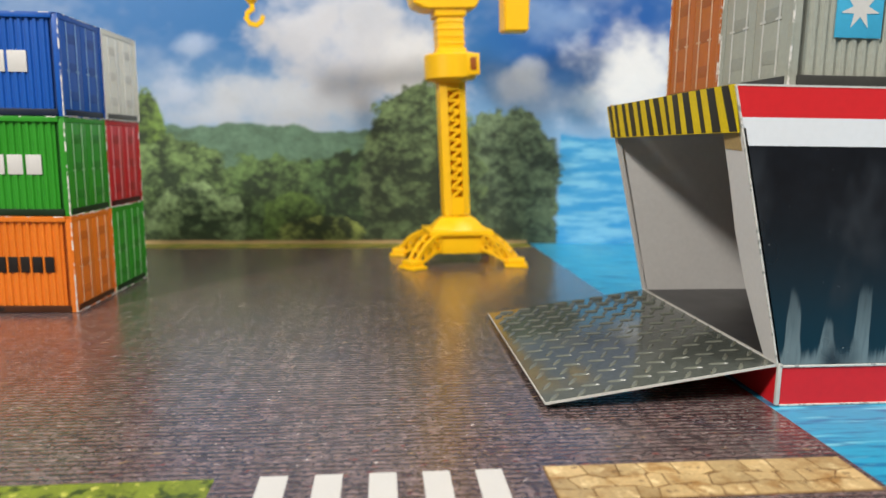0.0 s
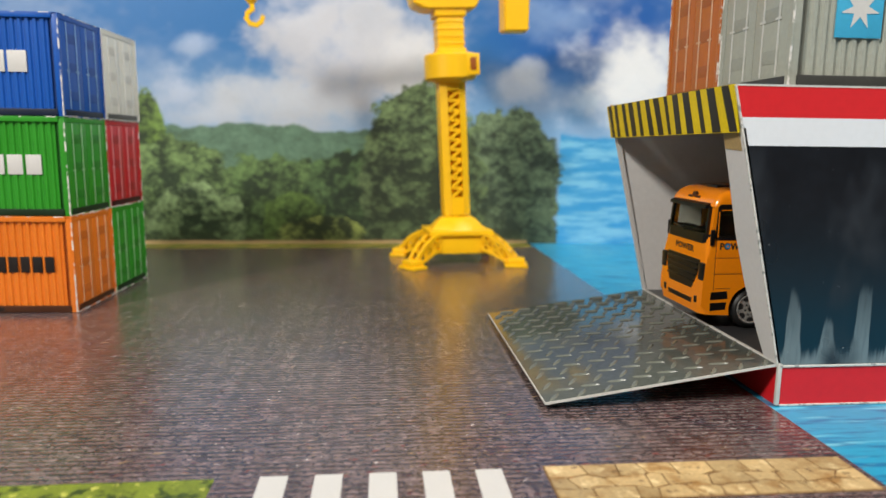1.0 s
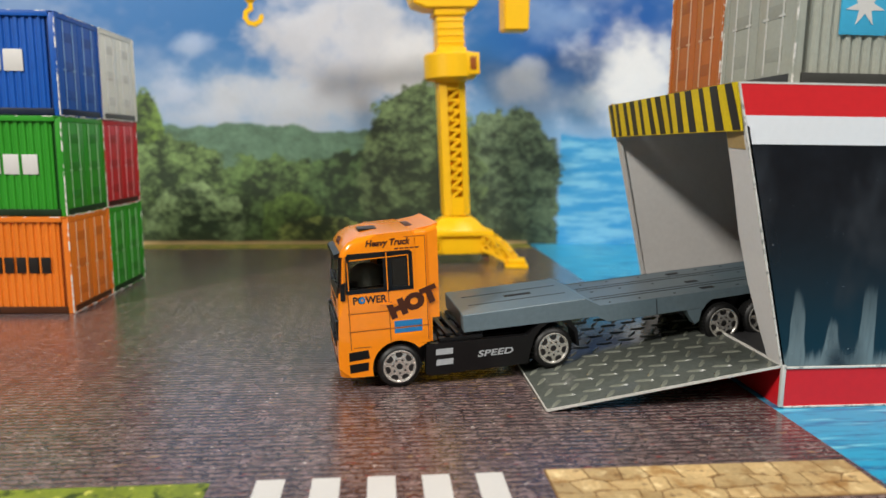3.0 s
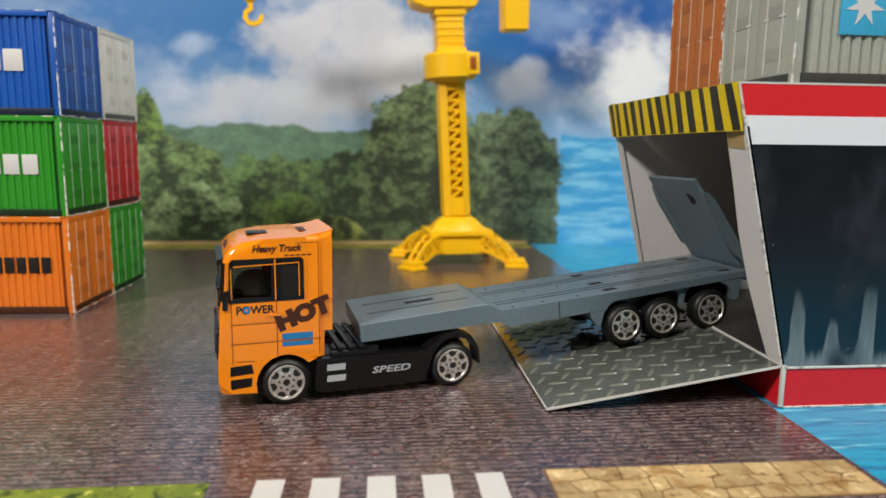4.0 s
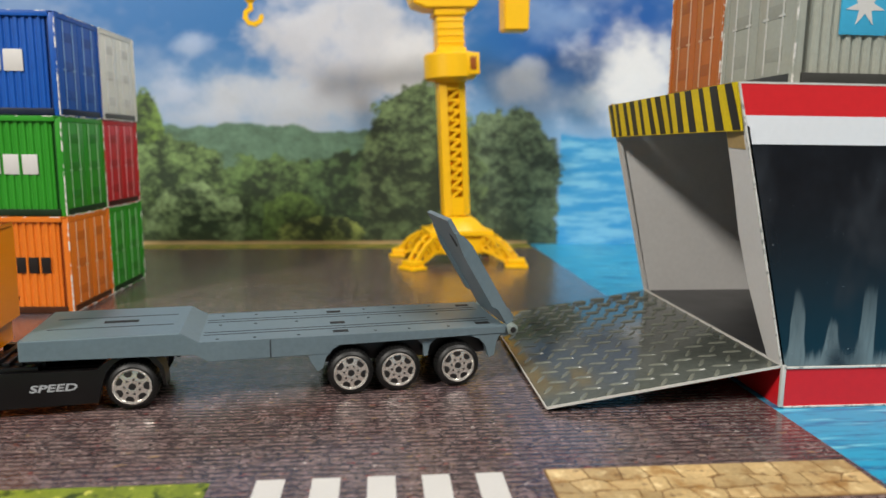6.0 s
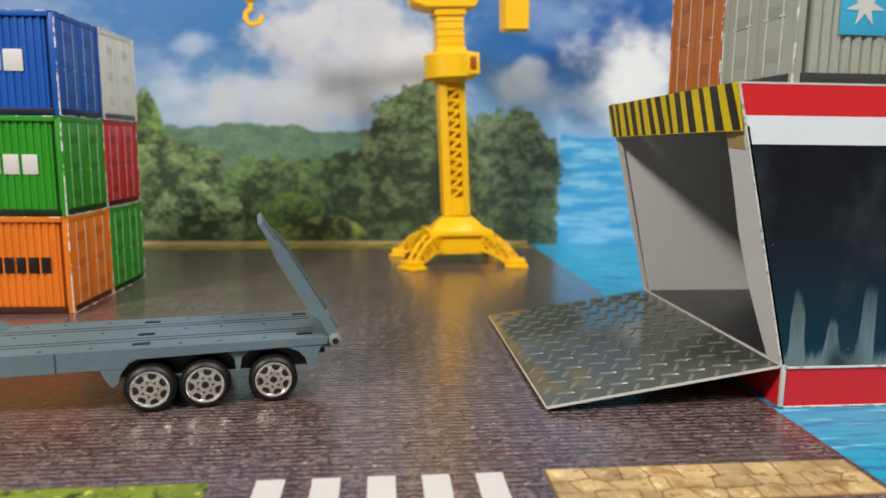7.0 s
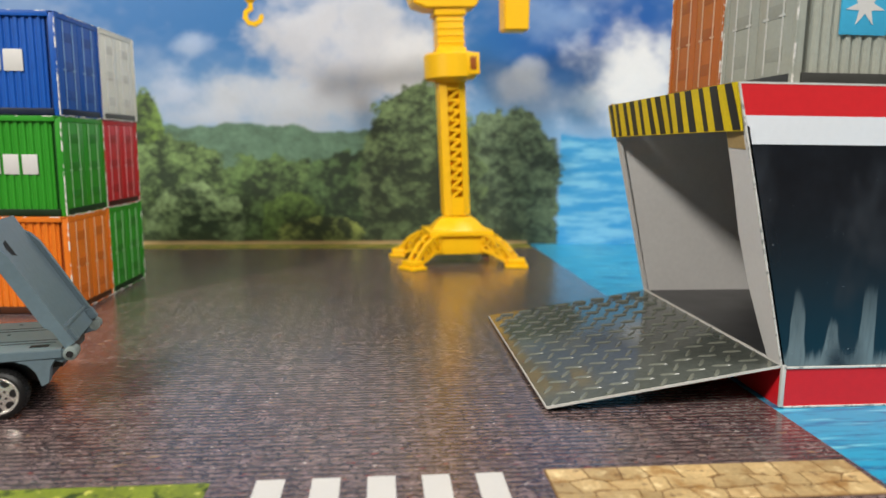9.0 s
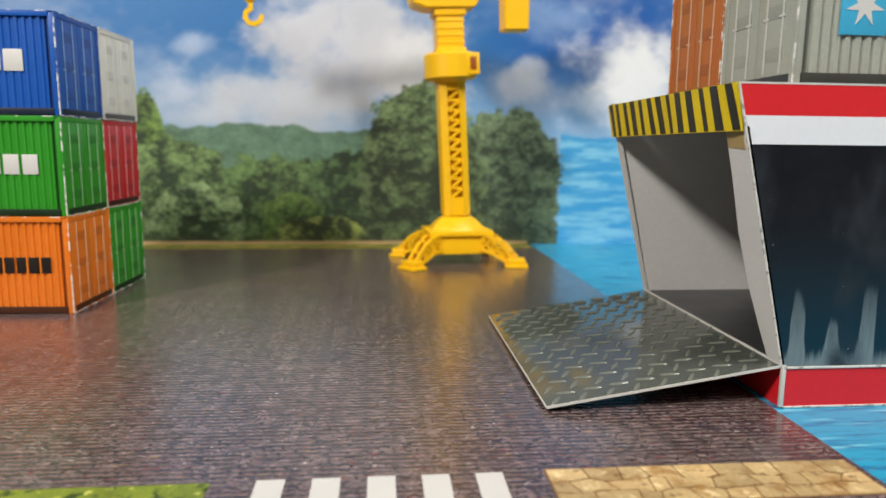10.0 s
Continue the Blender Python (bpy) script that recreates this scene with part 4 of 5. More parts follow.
for s in (-1, 1):
    part("door_pillar", box(bmesh.new(), 1.2, 3.2, s * (HW - .5) - .5, s * (HW - .5) + .5, 30.4, 40.5), orange_paint, cab)
    part("rear_pillar", box(bmesh.new(), -6.3, -4.9, s * (HW - .5) - .6, s * (HW - .5) + .6, 30.4, 40.5), orange_paint, cab)
    part("front_pillar", bar(bmesh.new(), (14.6, s * (HW - 1.3), 30.4), (13.8, s * (HW - 1.2), 40.5), 2.0, 2.0, (1, 0, 0)), orange_paint, cab)
S = HW + .1


def side_plate(name, outline, mat, parent, thick=.18, label="", both=True):
    for s in ((1, -1) if both else (1,)):
        part(name, prism(bmesh.new(), outline, s * (S - .15), s * (S + thick)), mat, parent, label)


# rear spoiler fin on the roof
part("roof_spoiler", prism(bmesh.new(), [(-13.4, 47.2), (-4.5, 46.5), (-11.6, 47.6), (-13.6, 48.3)], -13, 13), orange_paint, cab)
part("roof_hatch", box(bmesh.new(), 3, 8.5, -3.5, 3.5, 45.7, 46.6, .2), black_plastic, cab)
part("roof_decal", box(bmesh.new(), -8.6, -5.6, -5, 5, 46.6, 47.0, .1), brown_print, cab)
for out in ([(14.2, 29.6), (14.2, 30.9), (-5.2, 30.8), (-5.2, 29.7)], [(13.9, 39.7), (13.4, 41.2), (-4.4, 41.3), (-5.2, 40.6), (-5.2, 39.9)], [(14.4, 30.0), (13.9, 40.6), (12.9, 40.6), (13.3, 30.0)], [(3.4, 30.0), (3.3, 40.6), (.9, 40.6), (.9, 30.0)], [(-4.2, 30.0), (-4.1, 40.6), (-5.2, 40.6), (-5.2, 30.0)]):
    side_plate("window_surround", out, black_plastic, cab, .16, "black window surround")
side_plate("door_window", [(13.3, 31.0), (13.3, 38.4), (12.6, 39.6), (3.3, 39.9), (3.3, 31.2)], window_glass, cab, -.05, "smoky clear door window")
side_plate("rear_window", [(1.0, 30.6), (1.0, 40.3), (-5.0, 40.3), (-5.0, 30.6)], glass_mat, cab, -.02, "dark tinted rear side window")
for out in ([(2.5, 30), (2.2, 30), (2.2, 41), (2.5, 41)], [(13.7, 30.6), (13.45, 30.6), (13.45, 38.8), (13.7, 38.8)], [(-4.05, 30.8), (-3.8, 30.8), (-3.8, 39.9), (-4.05, 39.9)], [(13.0, 39.2), (12.9, 39.45), (-3.9, 40.0), (-3.9, 39.75)]):
    side_plate("window_trim", out, orange_paint, cab, .34)
# small print under the roof words, and raised panels on the doors
for i in range(5):
    x = -0.2 - i * 1.5
    side_plate("small_print", [(x, 41.65), (x, 42.05), (x - 1.1, 42.05), (x - 1.1, 41.65)], brown_print, cab, .05)
for out in ([(13.2, 24.3), (13.2, 29.3), (2.7, 29.3), (2.7, 24.3)], [(13.2, 19.0), (13.2, 23.2), (2.7, 23.2), (2.7, 19.0)], [(1.6, 14.9), (1.6, 16.4), (-8.4, 16.4), (-8.4, 14.9)]):
    side_plate("door_panel", out, orange_paint, cab, .07)
# door and panel seams
for out in ([(14.2, 23.9), (14.2, 23.6), (-3, 23.6), (-3, 23.9)], [(2.3, 30), (2.05, 30), (2.05, 14.5), (2.3, 14.5)], [(14.2, 18.6), (14.2, 18.3), (-9.5, 18.3), (-9.5, 18.6)], [(13.9, 30), (13.65, 30), (13.65, 13), (13.9, 13)], [(-9.0, 45), (-9.2, 45), (-9.2, 14), (-9.0, 14)], [(13, 13.8), (13, 13.55), (8, 13.4), (8, 13.65)], [(-9.2, 45.2), (-9.2, 45.0), (-3, 45.0), (-3, 45.2)]):
    side_plate("panel_seam", out, seam_mat, cab, .04)
side_plate("bumper_slot", [(14.6, 9.8), (14.5, 12.4), (9.0, 12.7), (8.6, 10.2)], black_plastic, cab, .1)
side_plate("bumper_slot", [(14.5, 6.2), (14.6, 8.8), (9.0, 9.0), (9.2, 6.6)], black_plastic, cab, .1)
side_plate("door_handle", [(4.6, 25.6), (4.6, 26.2), (.6, 26.2), (.6, 25.6)], orange_paint, cab, .35)
side_plate("step_decal", [(0.9, 18.7), (0.9, 20.5), (-7.3, 20.5), (-7.3, 18.7)], blue_print, cab, .06, "blue printed bar")
side_plate("step_decal", [(0.9, 16.9), (0.9, 18.2), (-7.3, 18.2), (-7.3, 16.9)], blue_print, cab, .06, "blue printed bar")
LEFT = lambda x, z, r=0: mpose(x, S + .08, z, 90, 0, 180) @ mpose(0, 0, 0, 0, 0, r)
RIGHT = lambda x, z, r=0: mpose(x, -S - .08, z, 90, 0, 0) @ mpose(0, 0, 0, 0, 0, r)
for put in (LEFT, RIGHT):
    lettering("power_lettering", "POWER", 2.3, put(7.6, 27.6), black_print, cab, 9.8, label="black word POWER", bold=.03)
    part("letter_inlay", lathe(bmesh.new(), [(.35, S - .05), (.35, S + .14), (.95, S + .14), (.95, S - .05)] if put is LEFT else [(.35, -S + .05), (.35, -S - .14), (.95, -S - .14), (.95, -S + .05)], "y", (9.9 if put is LEFT else 5.3, 0, 27.6), 16), blue_print, cab, "blue inlaid letter")
    lettering("heavy_truck_lettering", "Heavy Truck", 2.5, put(1.6, 43.6), brown_print, cab, 13.0, .25, "dark brown words Heavy Truck", .03)
    lettering("hot_lettering", "HOT", 5.2, put(-5.0, 25.9, 19), brown_print, cab, 15.4, 0, "brown distressed word HOT", .085)
    lettering("speed_lettering", "SPEED", 2.0, put(-29.6, 7.7, 0), silver_print, truck, 11.4, .2, "silver word SPEED", .02)


def face_x(z):
    pts = [(5.0, 17.3), (8, 17.6), (12, 17.6), (21, 17.0), (30.6, 16.4), (40.3, 15.5), (42.2, 14.9), (44.2, 13.2)]
    return float(np.interp(z, [p[0] for p in pts], [p[1] for p in pts]))


def front_plate(name, outline, mat, thick, label="", parent=None):
    """A plate on the cab's face: outline in (y, z)."""
    bm = bmesh.new()
    drop = lambda yy: 3.2 - math.sqrt(3.2 ** 2 - max(0.0, abs(yy) - 12.1) ** 2)
    A = [bm.verts.new((face_x(z) + thick - drop(yy), yy, z)) for yy, z in outline]
    B = [bm.verts.new((face_x(z) - .3 - drop(yy), yy, z)) for yy, z in outline]
    bm.faces.new(A)
    bm.faces.new(B[::-1])
    for i in range(len(A)):
        j = (i + 1) % len(A)
        bm.faces.new((A[i], B[i], B[j], A[j]))
    return part(name, bm, mat, parent or cab, label)


front_plate("cowl", [(-11.8, 28.2), (11.8, 28.2), (11.8, 31.4), (-11.8, 31.4)], black_plastic, .3, "black cowl under the windscreen")
for s in (-1, 1):
    front_plate("cowl_end", [(s * 11.8, 28.2), (s * 13.4, 28.6), (s * 14.8, 29.6), (s * 14.8, 31.4), (s * 13.4, 31.4), (s * 11.8, 31.4)], black_plastic, .3)
front_plate("windscreen", [(-12.4, 30.9), (12.4, 30.9), (12.2, 40.4), (-12.2, 40.4)], window_glass, .05, "clear windscreen")
for s in (-1, 1):
    bm = bar(bmesh.new(), (15.9, s * 12.9, 30.6), (15.1, s * 12.7, 40.6), 1.0, 1.2, (1, 0, 0))
    part("windscreen_pillar", bm, black_plastic, cab)
part("dashboard", box(bmesh.new(), 10.5, 15.2, -11.8, 11.8, 30.5, 32.4, .5), black_plastic, cab, "black dashboard")
part("cab_floor", box(bmesh.new(), -6, 15, -13.8, 13.8, 30.5, 30.8), black_plastic, cab)
for s in (-1, 1):
    part("seat", box(box(bmesh.new(), -3, 4, s * 7 - 4, s * 7 + 4, 30.7, 33, .6), -4, -1.6, s * 7 - 3.6, s * 7 + 3.6, 32, 38.6, .6), black_plastic, cab, "black seat")
part("interior_moulding", lathe(bmesh.new(), [(5.6, 30.8), (5.4, 33.0), (4.4, 35.2), (2.6, 36.6), (.6, 37.0)], at=(7.4, 7.0, 0), seg=20), rubber_grey, cab, "dark moulded seat and dash lump")
part("steering_wheel", lathe(bmesh.new(), [(1.9, -.25), (2.3, 0), (1.9, .25)], "x", (10.2, 7, 34.0), 18), black_plastic, cab)
bm = prism(bmesh.new(), [(15.0, 40.0), (17.0, 39.6), (16.9, 40.8), (14.6, 41.6)], -12.6, 12.6)
part("sun_visor", bm, black_plastic, cab, "black sun visor")
for s in (-1, 1):
    bm = bar(bmesh.new(), (17.0, s * 1, 31.4), (16.6, s * 9.5, 32.6), .5, .5)
    part("wiper", bm, black_plastic, cab)
grille = front_plate("grille", [(-8.0, 12.6), (8.0, 12.6), (10.8, 17.5), (11.6, 22.6), (-11.6, 22.6), (-10.8, 17.5)], black_plastic, .25, "black slatted grille")
for z in (15.2, 17.2, 19.2, 21.0):
    part("grille_slat", box(bmesh.new(), face_x(z), face_x(z) + .75, -8.8 - (z - 13) * .28, 8.8 + (z - 13) * .28, z - .4, z + .3, .1), black_plastic, grille)
front_plate("bumper_intake", [(-8.5, 7.6), (8.5, 7.6), (8.8, 9.2), (-8.8, 9.2)], black_plastic, .08)
for s in (-1, 1):
    front_plate("fog_lamp", [(s * 10.4, 8.2), (s * 12.2, 8.4), (s * 12.2, 10.6), (s * 10.4, 10.4)], black_plastic, .1)
    part("headlight", box(bmesh.new(), 14.4, 17.8, min(s * 11.9, s * 15.2), max(s * 11.9, s * 15.2), 16.2, 22.0, .6), black_plastic, cab, "dark headlight surround")
    bm = bar(bmesh.new(), (14.6, s * 14.6, 33), (15.4, s * 15.6, 31), .7, .7)
    box(bm, 14.6, 16.0, s * 15.4 - .5, s * 15.4 + .5, 27.8, 33.0, .5)
    part("mirror", bm, black_plastic, cab, "black wing mirror")
lettering("power_lettering", "POWER", 2.2, mpose(face_x(25.6) + .1, 0, 25.6, 90, 0, 90), black_print, cab, 13, label="black word POWER", bold=.03)
bm = bmesh.new()
lathe(bm, [(1.5, -.6), (1.5, .2)], "x", (14.3, 0, 43.0), 16)
for s in (-1, 1):
    prism(bm, [(s * .8, 42.0), (s * 4.2, 42.4), (s * 3.6, 43.2), (s * .8, 42.8)], 13.9, 14.75, "x")
part("badge", bm, brown_print, cab, "round dark emblem")
# chassis
bm = bmesh.new()
box(bm, -54, 12, -9.5, 9.5, 5.2, 11.5, .3)
part("frame", bm, black_plastic, truck, "black plastic chassis")
side_skirt = [(-8.3, 12.3), (-7.9, 3.2), (-10, 2.6), (-40.0, 2.8)] + [(-41.0, 7), (-42.4, 11), (-44.5, 13.4), (-47, 14.9), (-50, 15.3), (-53, 14.2), (-55.6, 11), (-56.4, 6.5), (-57.2, 6.5), (-56.6, 11.6), (-54, 15.4), (-50, 16.6), (-46, 16.0), (-42, 13.6), (-40, 11.8)]
for s in (1, -1):
    part("side_skirt", prism(bmesh.new(), side_skirt, s * (HW - 2.2), s * HW), black_plastic, truck, "black side skirt and mudguard")
    part("mudguard", prism(bmesh.new(), [(-41.2, 7), (-42.6, 11.2), (-44.7, 13.6), (-47, 15.1), (-50, 15.5), (-53, 14.4), (-55.8, 11), (-56.4, 6.5), (-57.2, 6.5), (-56.6, 11.6), (-54, 15.4), (-50, 16.6), (-46, 16.0), (-42, 13.6), (-40, 11.8)], s * (HW - 6), s * (HW - 2.2)), black_plastic, truck)
    for z in (9.6, 6.4):
        part("step_bar", prism(bmesh.new(), [(-11.0, z - .9), (-11.2, z + .9), (-16.4, z + .9), (-16.2, z - .9)], s * (HW - .1), s * (HW + .08)), silver_print, truck, "silver printed bar")
    part("wheel_well", prism(bmesh.new(), arch(0, WR, 7.9, 200, -20, 10), s * (HW - 5.5), s * (HW - 4.9)), black_plastic, truck)
    part("side_rail", box(bmesh.new(), -26, -12.5, s * 13 - 1.2, s * 13 + 1.2, 12.2, 13.4, .2), black_plastic, truck)
    part("side_tank", box(bmesh.new(), -27, -13.5, s * 8.5 - 2.6, s * 8.5 + 2.6, 11.3, 13.7, .5), black_plastic, truck)
part("coupling_plate", box(bmesh.new(), -55, -20, -5, 5, 11.3, 13.6, .4), black_plastic, truck)
for x in (-15.5, -18.5, -21.5):
    part("catwalk_bar", box(bmesh.new(), x - .8, x + .8, -13.5, 13.5, 13.6, 14.6, .3), black_plastic, truck)
wheel = make_wheel(truck, mpose(0, HW, WR))
TRUCK_WHEELS = [(wheel, 0, 1)]
for x, s in ((0, -1), (-48.5, 1), (-48.5, -1)):
    TRUCK_WHEELS.append((copy_thing(wheel, mpose(x, s * HW, WR, 0, 0, 0 if s > 0 else 180)), x, s))
for x in (0, -48.5):
    part("axle", lathe(bmesh.new(), [(.8, -13), (.8, 13)], "y", (x, 0, WR), 10), black_plastic, truck)

# ---- low-bed trailer: origin under its last axle ----
trailer = root("trailer", mpose(0, 0, 0), "grey plastic toy low-bed trailer with raised tail ramp and six wheels", "trailer")
TW = 17.1
DW = 16.0
bm = prism(bmesh.new(), [(-15.0, 17.6), (72.6, 17.6), (77.2, 20.7), (116, 20.7), (116, 15.2), (74, 14.7), (70, 12.2), (37.6, 12.2), (36.4, 15.0), (-15.0, 15.2)], -DW, DW)
bmesh.ops.bevel(bm, geom=[e for e in bm.edges if e.calc_length() > 5], offset=.25, segments=1, affect="EDGES")
deck = part("deck", bm, grey_plastic, trailer, "grey plastic stepped deck")
# grooves are thin strips on top, their shade put in as colour
for y in (-8.2, -5.6, 5.6, 8.2):
    part("deck_groove", box(bmesh.new(), -12, 72, y - .3, y + .3, 17.5, 17.66, 0), grey_relief_shade, deck)
    if abs(y) < 7:
        part("deck_groove", box(bmesh.new(), 80, 112, y - .3, y + .3, 20.6, 20.76, 0), grey_relief_shade, deck)
for x in (34, -9):
    for y in ((-11.5, 11.5, 2.0) if x > 0 else (-11.5, 11.5)):
        part("deck_slot", box(bmesh.new(), x - 2.2, x + 2.2, y - 1.1, y + 1.1, 17.5, 17.7, 0), rim_dark, deck)
part("deck_slot", box(bmesh.new(), 90, 99, -1.1, 1.1, 20.6, 20.8, 0), rim_dark, deck)
for x in (2, 14, 24, 46, 58, 68):
    for y in (-2, 13, -13):
        part("deck_rivet", lathe(bmesh.new(), [(.5, 17.5), (.45, 17.72)], at=(x, y, 0), seg=8), grey_relief_shade, deck)
part("deck_joint", box(bmesh.new(), 53.6, 54.0, DW - .2, DW + .06, 12.4, 17.5, 0), grey_relief_shade, deck)
for s in (1, -1):
    # bracket in front of the wheels and mudflap behind
    part("front_bracket", prism(bmesh.new(), [(37.5, 15.0), (43.5, 12.3), (43.0, 10.6), (41, 7.4), (39.6, 8.2), (38.6, 11.3), (36.5, 13.8), (34, 15.0)], s * (DW - 3.2), s * (DW - .1)), grey_plastic, trailer)
    part("rear_bracket", prism(bmesh.new(), [(-4.2, 15.1), (-13.5, 15.1), (-12.2, 12.8), (-11.6, 8.8), (-10, 8.0), (-8.8, 11.8), (-7, 13.9)], s * (DW - 3.2), s * (DW - .1)), grey_plastic, trailer)
    part("mid_bracket", prism(bmesh.new(), [(12.4, 15.1), (5.6, 15.1), (8.2, 12.8), (8.8, 9.6), (9.8, 9.4), (10.2, 12.8)], s * (DW - 3.2), s * (DW - 1.2)), grey_plastic, trailer)
    part("hinge_knuckle", lathe(bmesh.new(), [(.8, -2.6), (1.7, -2.3), (1.7, 2.0), (.9, 2.3)], "y", (-17.2, s * (DW - 1.4), 16.4), 16), worn_grey, trailer, "hinge knuckle worn pale")
    part("hinge_bolt", lathe(bmesh.new(), [(.9, s * (DW + .7)), (.9, s * (DW + 1.0)), (.5, s * (DW + 1.05))], "y", (-17.2, 0, 16.4), 12), rim_dark, trailer, "dark hinge bolt")
    part("hinge_arm", prism(bmesh.new(), [(-12, 17.4), (-17.6, 17.1), (-17.6, 15.0), (-14.8, 14.0), (-12, 15.0)], s * (DW - 3.6), s * (DW - .6)), grey_plastic, trailer)
# dark filler between the wheel rows, standing in for shade under the deck
part("underframe", box(bmesh.new(), -11, 42, -11.4, 11.4, 8.5, 15.1, .4), black_plastic, trailer, "black underframe box that also stands in for shade")
part("tail_block", box(bmesh.new(), -14.6, -9.5, -13, 13, 12.0, 15.2, .4), black_plastic, trailer)
part("kingpin", lathe(bmesh.new(), [(2.0, 13.4), (2.0, 15.6)], at=(92, 0, 0), seg=16), black_plastic, trailer)
# raised tail ramp, leaning forward
flap_pose = mpose(-16.8, 0, 17.5, 0, 30.3, 0)
flap = new("tail_ramp", mesh_of("tail_ramp", prism(bmesh.new(), [(-14.4, 0), (-14.4, 29), (-13.2, 32), (-13.2, 37.4), (13.2, 37.4), (13.2, 32), (14.4, 29), (14.4, 0)], -.45, .9, "x"), grey_plastic))
flap.parent = trailer
flap.matrix_basis = flap_pose
tagged(flap, label="grey tail ramp folded up")
for s in (1, -1):
    bm = prism(bmesh.new(), [(-1.8, .5), (-1.8, 27.5), (-1.0, 31), (.4, 33), (.9, 33), (2.0, 26), (2.0, 8), (.9, 6), (.9, .5)], s * 13.0, s * 14.8)
    part("ramp_rail", bm, grey_plastic, flap)
    bm = box(bmesh.new(), -2.6, -.4, s * 12.4 - .9, s * 12.4 + .9, .6, 4.0, .3)
    part("ramp_lug", bm, grey_plastic, flap)
part("ramp_crossbar", box(bmesh.new(), -1.1, -.3, -13.2, 13.2, 4.4, 5.4, .2), grey_plastic, flap)
part("ramp_hole", prism(bmesh.new(), [(5.0, 27), (7.4, 27.6), (8.2, 29.4), (7.4, 31.2), (5.0, 31.8)], -.56, 1.0, "x"), rim_dark, flap)
TRAILER_WHEELS = []
first = make_wheel(trailer, mpose(0, TW, WR))
TRAILER_WHEELS.append((first, 0, 1))
for x in (0, 17.9, 31.7):
    for s in (1, -1):
        if (x, s) != (0, 1):
            TRAILER_WHEELS.append((copy_thing(first, mpose(x, s * TW, WR, 0, 0, 0 if s > 0 else 180)), x, s))
    part("axle", lathe(bmesh.new(), [(.8, -13), (.8, 13)], "y", (x, 0, WR), 10), black_plastic, trailer)

